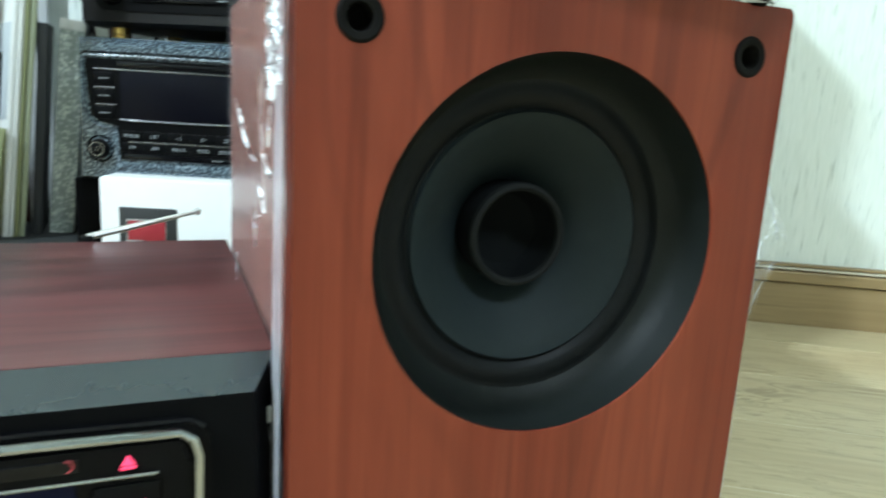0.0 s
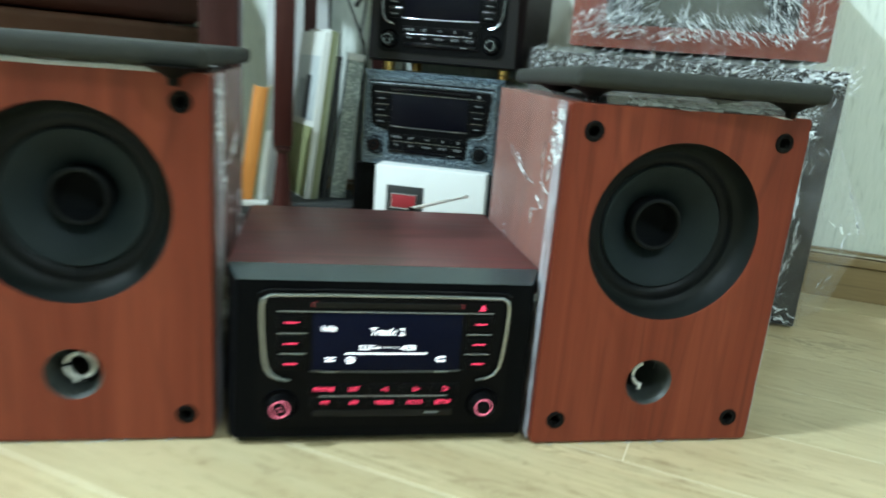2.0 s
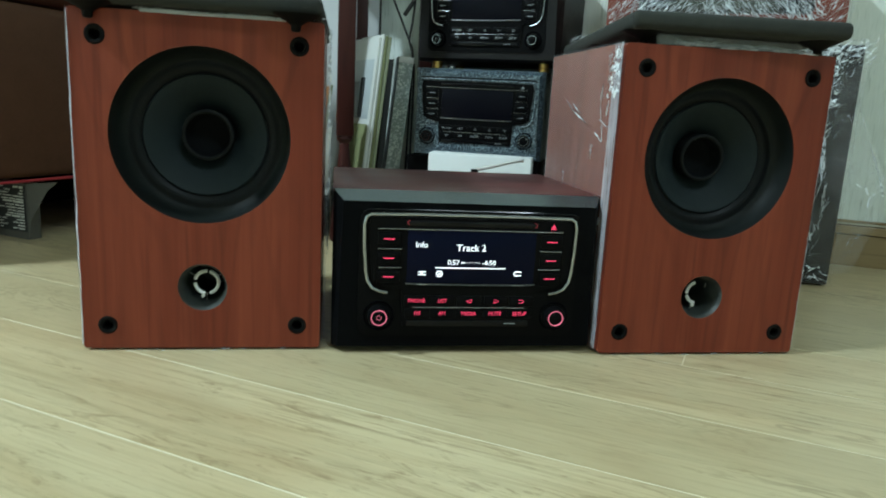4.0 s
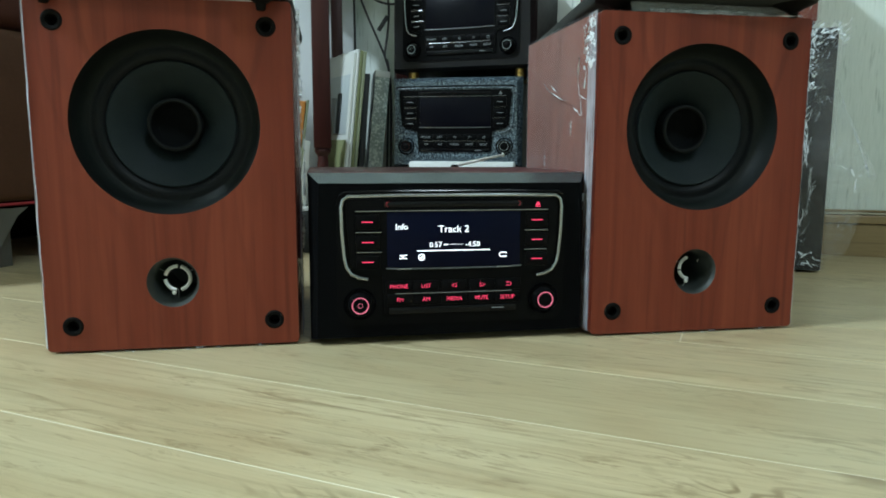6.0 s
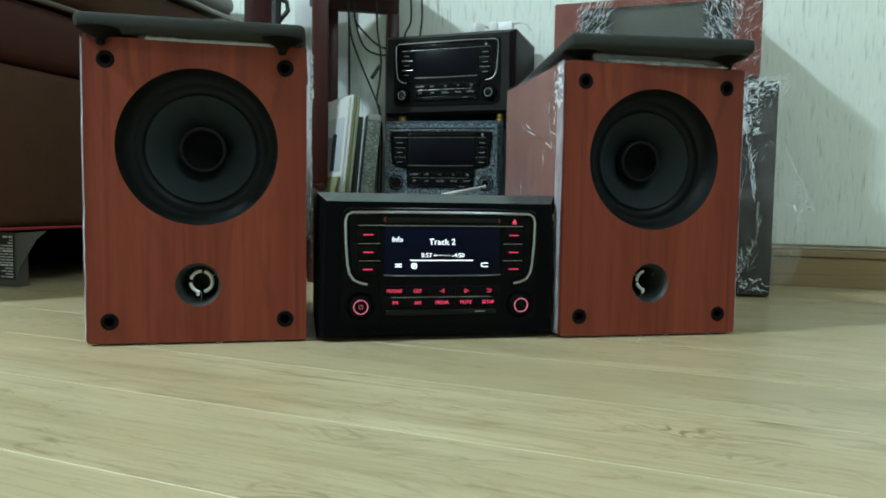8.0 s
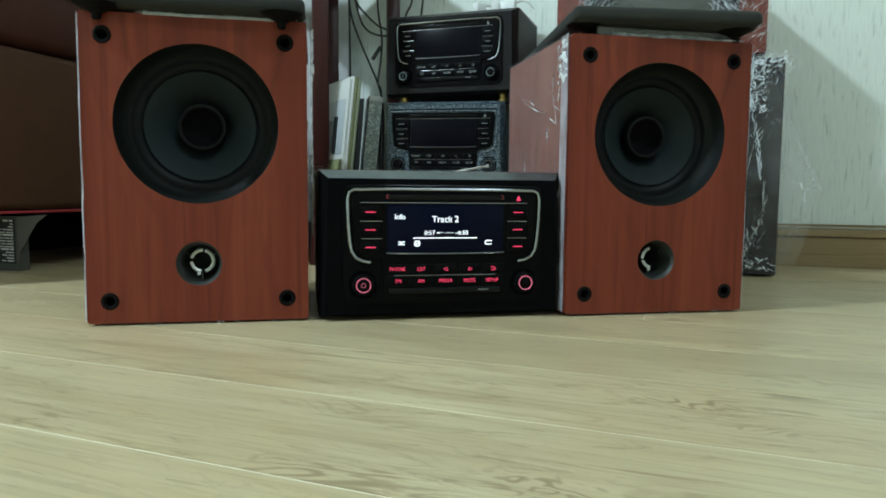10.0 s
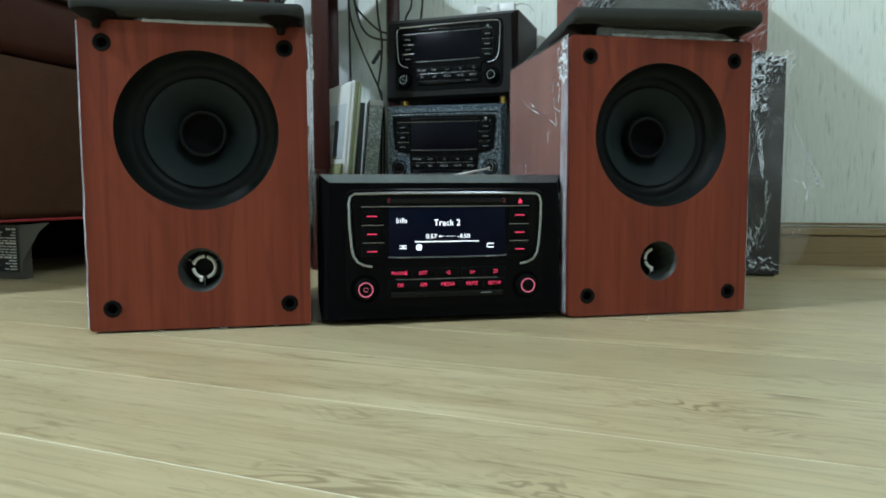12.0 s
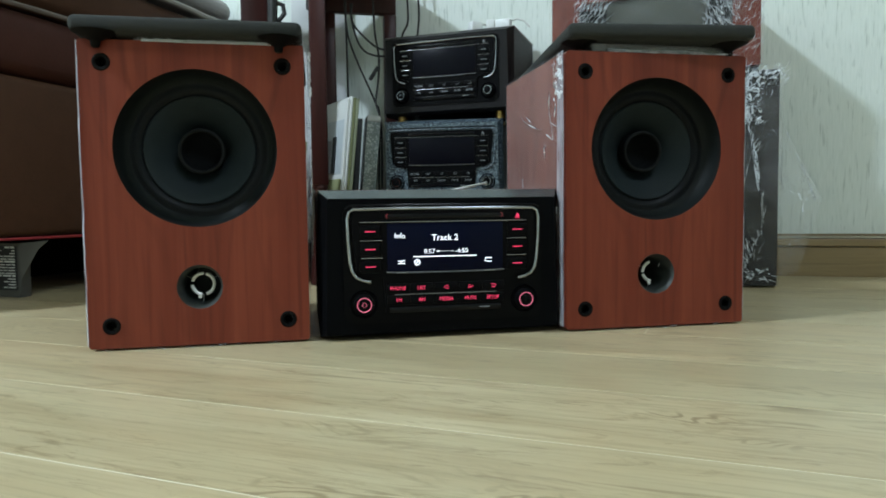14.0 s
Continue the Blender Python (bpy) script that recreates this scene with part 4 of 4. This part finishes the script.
part("recess", boxed(-0.325, -0.0125, 0.05, 0.055, 0.0125, RED_HIGH - 0.0125), DARK_CARD, red, "dark recess")
part("grille_panel", boxed(-0.246, -0.080, 0.006, 0.04, 0.030, RED_HIGH - 0.005, 0.012, 4), PANEL_GREY, red, "grey-green cloth panel")
film = sheet(bmesh.new(), (-0.342, -0.003, 0.0), (0.346, 0, 0), (0, 0, RED_HIGH), 60, 30, 0.006, 20, 21, (0, -1, 0))
part("film", film, FILM, red, "clear wrapping film")
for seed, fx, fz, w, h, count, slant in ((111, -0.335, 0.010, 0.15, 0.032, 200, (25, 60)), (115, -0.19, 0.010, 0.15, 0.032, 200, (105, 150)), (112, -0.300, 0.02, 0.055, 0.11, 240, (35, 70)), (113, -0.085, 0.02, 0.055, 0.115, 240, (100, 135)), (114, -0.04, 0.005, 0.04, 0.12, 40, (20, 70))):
    # fold shine and glints painted as pale slivers
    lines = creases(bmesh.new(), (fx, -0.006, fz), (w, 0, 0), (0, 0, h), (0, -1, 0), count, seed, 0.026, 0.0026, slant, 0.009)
    tagged(part("film_crease", lines, CREASE_SHINE, red, "fold lines in bunched film, shine painted white"), kind="stuff")
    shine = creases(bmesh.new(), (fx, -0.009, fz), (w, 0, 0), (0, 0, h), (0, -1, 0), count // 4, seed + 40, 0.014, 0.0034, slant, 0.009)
    tagged(part("film_glint", shine, GLINT, red, "white slivers painted as glints in bunched film"), kind="stuff")
film = sheet(bmesh.new(), (0.003, -0.003, 0.0), (0, RED_DEEP, 0), (0, 0, RED_HIGH), 30, 40, 0.004, 20, 22, (1, 0, 0))
part("film", film, FILM_THIN, red, "clear wrapping film")

# ---- things by the wall: rack, books, cables ----
rack = thing("wooden_rack", pose(0, 0, 0), "dark mahogany rack with slim square legs", "rack")
for x, y, wide in ((-0.222, 0.688, 0.062), (-0.1135, 0.55, 0.029), (-0.0806, 0.79, 0.0222), (0.047, 0.79, 0.0267)):
    foot_high = 0.18 if y == 0.55 else 0.0
    leg = boxed(x - wide / 2, x + wide / 2, y - wide / 2, y + wide / 2, foot_high, 0.552, 0.003)
    if foot_high:
        lathe(leg, [(0.0, 0.181), (0.0125, 0.181), (0.0135, 0.176), (0.0115, 0.172), (0.008, 0.168), (0.0085, 0.163), (0.013, 0.11), (0.0185, 0.05), (0.022, 0.008), (0.021, 0.0), (0, 0)], (x, y, 0), "z", 24)
    part("leg", leg, MAHOGANY, rack)
part("rail", boxed(-0.095, 0.0603, 0.779, 0.801, 0.5525, 0.60, 0.003), MAHOGANY, rack)
part("rail", boxed(-0.253, -0.1305, 0.677, 0.699, 0.5525, 0.60, 0.003), MAHOGANY, rack)
part("rail", boxed(-0.245, -0.1305, 0.567, 0.589, 0.5525, 0.60, 0.003), MAHOGANY, rack)
part("rail", boxed(-0.13, -0.1015, 0.536, 0.7785, 0.5525, 0.60, 0.003), MAHOGANY, rack)
# unseen board, added above the rails to shade the wall behind
part("tabletop", boxed(-0.262, 0.064, 0.665, 0.803, 0.6005, 0.622, 0.004), MAHOGANY, rack)
part("bracket", tube(tube(bmesh.new(), [(-0.192, 0.56, 0.44), (-0.190, 0.56, 0.51), (-0.192, 0.56, 0.57)], 0.009, 8), [(-0.188, 0.56, 0.505), (-0.172, 0.56, 0.500), (-0.170, 0.56, 0.485), (-0.182, 0.56, 0.470), (-0.188, 0.56, 0.462)], 0.0042, 8), CABLE, rack, "black bracket with a hook")
part("bracket_bar", boxed(-0.21, -0.13, 0.552, 0.566, 0.5535, 0.565, 0.002), CABLE, rack)

white = thing("room_divider", pose(-0.045, 0.852, 0, 0, 0, -6), "white upright board standing behind the rack", "divider")
part("board", boxed(-0.118, 0, 0, 0.012, 0, 1.05, 0.002), WHITE_BOARD, white)

for line in (((-0.037, 0.74, 0.56), (-0.037, 0.74, 0.523), (-0.013, 0.745, 0.495), (0.011, 0.745, 0.475), (0.03, 0.75, 0.47)),
             ((-0.040, 0.74, 0.56), (-0.037, 0.74, 0.523), (-0.026, 0.74, 0.483), (-0.011, 0.74, 0.463), (0.011, 0.74, 0.455), (0.03, 0.745, 0.456)),
             ((-0.052, 0.74, 0.56), (-0.046, 0.74, 0.494), (-0.026, 0.74, 0.437), (-0.003, 0.74, 0.385), (0.011, 0.74, 0.35), (0.02, 0.74, 0.30), (0.02, 0.75, 0.15), (0.02, 0.77, 0.003)),
             ((0.005, 0.73, 0.60), (0.008, 0.73, 0.507), (0.016, 0.73, 0.45), (0.014, 0.73, 0.403), (0.008, 0.73, 0.356), (0.015, 0.73, 0.327), (0.012, 0.74, 0.15), (0.01, 0.76, 0.003)),
             ((-0.049, 0.765, 0.58), (-0.047, 0.765, 0.43), (-0.046, 0.765, 0.30), (-0.046, 0.765, 0.10), (-0.05, 0.765, 0.0475)),
             ((0.078, 0.765, 0.64), (0.084, 0.765, 0.54), (0.070, 0.765, 0.50), (0.06, 0.765, 0.40), (0.06, 0.765, 0.003)),
             ((0.100, 0.755, 0.64), (0.106, 0.755, 0.55), (0.100, 0.755, 0.48), (0.09, 0.755, 0.3), (0.088, 0.755, 0.003))):
    c = thing("cable", pose(0, 0, 0), "thin black cable hanging down behind the radios", "cable", "hanging cables")
    fine = []
    for a in range(len(line) - 1):
        p0, p1, p2, p3 = (Vector(line[max(0, min(len(line) - 1, a + d))]) for d in (-1, 0, 1, 2))
        for q in range(6):
            u = q / 6
            fine.append(0.5 * ((2 * p1) + (p2 - p0) * u + (2 * p0 - 5 * p1 + 4 * p2 - p3) * u * u + (3 * p1 - p0 - 3 * p2 + p3) * u ** 3))
    fine.append(Vector(line[-1]))
    part("wire", tube(bmesh.new(), fine, 0.0022, 7), CABLE, c)
plug = thing("cable_plug", pose(0.006, 0.728, 0.418, 0, 32, 0), "small black plug hanging from a cable", "plug")
part("shell", boxed(-0.004, 0.004, -0.004, 0.004, -0.018, 0.014, 0.0015), CABLE, plug)

def book(m, label, wide, thick, high, cover, edge, name="book"):
    """Upright: thickness along x, spine to -y."""
    b = thing(name, m, label, "book", "books by the wall")
    part("cover", boxed(0, 0.0025, 0, wide, 0, high, 0.0006), cover, b)
    part("cover", boxed(thick - 0.0025, thick, 0, wide, 0, high, 0.0006), cover, b)
    part("spine", boxed(0.0003, thick - 0.0003, -0.0015, 0.0018, 0.0005, high - 0.0005, 0.0006), cover, b)
    part("page_block", boxed(0.0027, thick - 0.0027, 0.002, wide - 0.002, 0.002, high - 0.003), edge, b)
    return b


plinth = thing("low_shelf", pose(0, 0, 0), "low dark board under the books", "shelf")
part("board", boxed(-0.135, 0.006, 0.635, 0.775, 0, 0.072, 0.002), DARK_CARD, plinth)
part("board", boxed(-0.200, -0.137, 0.585, 0.655, 0, 0.072, 0.002), DARK_CARD, plinth)
Z = 0.0725
pad = thing("paper_sheet", pose(-0.193, 0.592, Z, 0, 0, -2), "pale flat paper pad under the orange book", "paper")
part("pad", boxed(0, 0.055, 0, 0.058, 0, 0.007, 0.001), PAPER, pad)
Z2 = Z + 0.0072
book(pose(-0.187, 0.612, Z2 + 0.0004, 0, 7.5, 4), "orange book leaning by the rack leg", 0.035, 0.023, 0.186, ORANGE, PAPER)
book(pose(-0.1625, 0.613, Z2, 0, 7.5, 4), "green booklet leaning on the orange book", 0.035, 0.004, 0.186, GREEN_PAPER, PAPER, "booklet")
book(pose(-0.1572, 0.614, Z2, 0, 5, 4), "short white booklet beside the orange book", 0.035, 0.013, 0.115, PAPER, PAPER, "booklet")
art = book(pose(-0.0805, 0.668, Z, 0, 6.0, 22), "white picture book leaning with its cover showing", 0.11, 0.0058, 0.285, PAPER, PAPER)
book(pose(-0.0740, 0.667, Z, 0, 6.0, 19), "white thin book leaning in the row", 0.11, 0.0040, 0.290, PAPER, PAPER)
book(pose(-0.0695, 0.668, Z, 0, 6.0, 16), "olive green book leaning against its neighbour", 0.105, 0.0046, 0.288, OLIVE, PAPER)
book(pose(-0.0644, 0.670, Z, 0, 6.0, 12), "olive green book with pale page edge", 0.10, 0.0060, 0.286, GREEN_PAPER, OLIVE)
book(pose(-0.0530, 0.685, Z, 0, 4.5, 3), "thin black book standing by the radios", 0.075, 0.0105, 0.247, DARK_CARD, DARK_CARD)
folder = book(pose(-0.0365, 0.695, Z, 0, 5.5, 0), "grey-green speckled folder leaning by the radios", 0.075, 0.027, 0.253, FOLDER, FOLDER, "folder")
part("top_label", boxed(-0.0006, 0.0276, -0.0024, 0.07, 0.243, 0.2546, 0.0004), PAPER, folder, "white folded top edge")
part("cover_picture", boxed(-0.0008, 0.0, 0.008, 0.102, 0.135, 0.245, 0.0003), PALE_GREY, art, "pale grey printed picture")
part("picture_shape", boxed(-0.0014, -0.0006, 0.036, 0.050, 0.137, 0.212, 0.003), DARK_CARD, art)
part("picture_shape", boxed(-0.0014, -0.0006, 0.058, 0.080, 0.137, 0.205, 0.003), DIM_GREY, art)
part("lower_field", boxed(-0.0008, 0.0, 0.004, 0.106, 0.002, 0.125, 0.0003), OLIVE, art, "olive lower half of the cover")

# small things on the top radio
for x, y, turn, long in ((0.188, 0.590, 20, 0.024), (0.214, 0.575, 75, 0.018), (0.236, 0.566, -35, 0.032)):
    pl = thing("connector", pose(x, y, 0.4717, 0, 0, turn), "small white plastic connector on the top radio", "connector", "loose connectors")
    part("shell", boxed(-long / 2, long / 2, -0.008, 0.008, 0.0, 0.021, 0.003), WHITE_BOARD, pl)
    part("lead", tube(bmesh.new(), [(long / 2 - 0.002, 0, 0.017), (long / 2 + 0.012, 0.004, 0.020), (long / 2 + 0.026, 0.001, 0.014), (long / 2 + 0.036, 0.001, 0.002)], 0.0018, 6), PAPER, pl)
# ---- sofa and carton ----
SOFA = pose(-0.523, 0.570, 0, 0, 0, 61)          # its side runs square to the back wall
sofa = thing("leather_sofa", SOFA, "brown leather sofa against the wall with pale piping and red hem", "sofa")
part("base", boxed(-0.35, 0.46, 0.32, 0.84, 0.0, 0.0985), SHADOW_CLOTH, sofa, "recessed base, the shade under the sofa painted black")


def cushioned(x0, x1, y0, y1, z0, z1, soft, swell, seed):
    """A padded block: round edges and a face that swells and dimples a little."""
    bm = boxed(x0, x1, y0, y1, z0, z1, bevel=soft, segments=5)
    cuts = [x0 + (x1 - x0) * k / 22 for k in range(1, 22)]
    for x in cuts:
        bmesh.ops.bisect_plane(bm, geom=bm.verts[:] + bm.edges[:] + bm.faces[:], plane_co=(x, 0, 0), plane_no=(1, 0, 0))
    for k in range(1, 6):
        bmesh.ops.bisect_plane(bm, geom=bm.verts[:] + bm.edges[:] + bm.faces[:], plane_co=(0, 0, z0 + (z1 - z0) * k / 6), plane_no=(0, 0, 1))
    for v in bm.verts:
        if v.co.y < y0 + soft:
            h = (v.co.z - z0) / (z1 - z0)
            v.co.y -= swell * (4 * h * (1 - h) - 0.5) + 0.6 * swell * noise.noise(Vector((v.co.x * 6, seed, v.co.z * 9)))
    return bm


part("lower_panel", cushioned(-0.35, 0.481, 0.002, 0.09, 0.1, 0.351, 0.012, 0.004, 1.0), LEATHER, sofa, "brown leather lower panel")
part("seat_cushion", cushioned(-0.35, 0.481, 0.002, 0.09, 0.3545, 0.4565, 0.022, 0.006, 2.0), LEATHER_DARK, sofa, "dark red-brown leather cushion")
part("arm_pad", cushioned(-0.35, 0.481, 0.004, 0.20, 0.464, 0.556, 0.026, 0.006, 3.0), LEATHER, sofa, "brown leather arm pad")
part("arm_top", cushioned(-0.35, 0.481, 0.006, 0.22, 0.568, 0.625, 0.028, 0.006, 4.0), LEATHER_SHEEN, sofa, "leather arm top, its sheen painted grey")
part("seat_body", boxed(-0.35, 0.481, 0.0925, 0.85, 0.099, 0.455, 0.01, segments=3), LEATHER_DARK, sofa, "dark brown leather body")
for name, z, r, stuff in (("piping", 0.4605, 0.0042, PIPING), ("arm_piping", 0.5620, 0.0060, PALE_PIPING)):
    part(name, tube(bmesh.new(), [(-0.35 + 0.0377 * k, -0.001 + 0.0008 * math.sin(k * 1.7), z + 0.0012 * math.sin(k * 0.9)) for k in range(23)], r, 8), stuff, sofa, "pale leather piping")
part("hem", tube(bmesh.new(), [(-0.35, 0.0, 0.0965), (0.465, 0.0, 0.0965)], 0.0022, 8), RED_LABEL, sofa, "thin red hem")

carton = thing("carton", pose(-0.597, 0.497, 0, 0, 0, -32), "small printed carton with an open flap under the sofa", "carton")
part("box", boxed(-0.2, 0, 0, 0.022, 0, 0.088, 0.001), CARTON, carton)
label = part("label", boxed(-0.19, -0.002, -0.0008, 0.0003, 0.012, 0.084), PRINT, carton, "black printed label")
rng = random.Random(9)
for k in range(15):
    x = -0.006
    z = 0.0155 + k * 0.0046
    while x > -0.18:
        w = 0.006 + 0.02 * rng.random()
        part("print_line", boxed(x - w, x, -0.0013, -0.0007, z, z + (0.0030 if k % 5 == 4 else 0.0018)), WHITE_PRINT, label)
        x -= w + 0.003 + 0.02 * (rng.random() > 0.7)
flap = bmesh.new()
pts = [(0.001, 0.0, 0.004), (0.006, 0.0, 0.03), (0.028, 0.014, 0.078), (0.042, 0.022, 0.092), (0.001, 0.0, 0.088)]
vs = [flap.verts.new(p) for p in pts]
face = flap.faces.new(vs)
pulled = bmesh.ops.extrude_face_region(flap, geom=[face])
bmesh.ops.translate(flap, vec=(-0.0008, 0.0016, 0), verts=[g for g in pulled["geom"] if isinstance(g, bmesh.types.BMVert)])
flap_ob = part("flap", flap, CARTON, carton, "open printed flap", smooth=False)

# ---- floor boards ----
def board_mesh(long):
    bm = boxed(0, long - 0.0014, 0.0009, 0.1232 - 0.0009, -0.012, 0.0)
    data = bpy.data.meshes.new("plank")
    bm.to_mesh(data)
    bm.free()
    data.materials.append(FLOOR)
    return data


lengths = (1.2, 2.4)
boards = [board_mesh(a) for a in lengths]
rng = random.Random(4)
to_floor = floor.matrix_basis.inverted()
for row in range(-46, 20):
    y0 = -0.0493 + row * 0.1232
    x = -5.2 - rng.random() * 0.8
    while x < 4.6:
        which = 1 if rng.random() < 0.8 else 0
        m = to_floor @ BOARDS @ pose(x, y0, 0)
        ends = [m @ Vector((a, b, 0)) for a in (0, lengths[which]) for b in (0, 0.1232)]
        inside = [L - 0.05 < e.x < R + 0.05 and F - 0.05 < e.y < 0.06 for e in ends]
        if all(inside):
            data = boards[which]
        else:
            bm = bmesh.new()
            bm.from_mesh(boards[which])
            for co, no in (((L - 0.05, 0, 0), (-1, 0, 0)), ((R + 0.05, 0, 0), (1, 0, 0)), ((0, F - 0.05, 0), (0, -1, 0)), ((0, 0.06, 0), (0, 1, 0))):
                back = m.inverted()
                bmesh.ops.bisect_plane(bm, geom=bm.verts[:] + bm.edges[:] + bm.faces[:], plane_co=back @ Vector(co), plane_no=back.to_3x3() @ Vector(no), clear_outer=True)
            data = None
            if len(bm.faces) > 3:
                data = bpy.data.meshes.new("plank")
                bm.to_mesh(data)
                data.materials.append(FLOOR)
            bm.free()
        if data:
            ob = new("plank", data)
            ob.parent = floor
            ob.matrix_basis = m
        x += lengths[which]
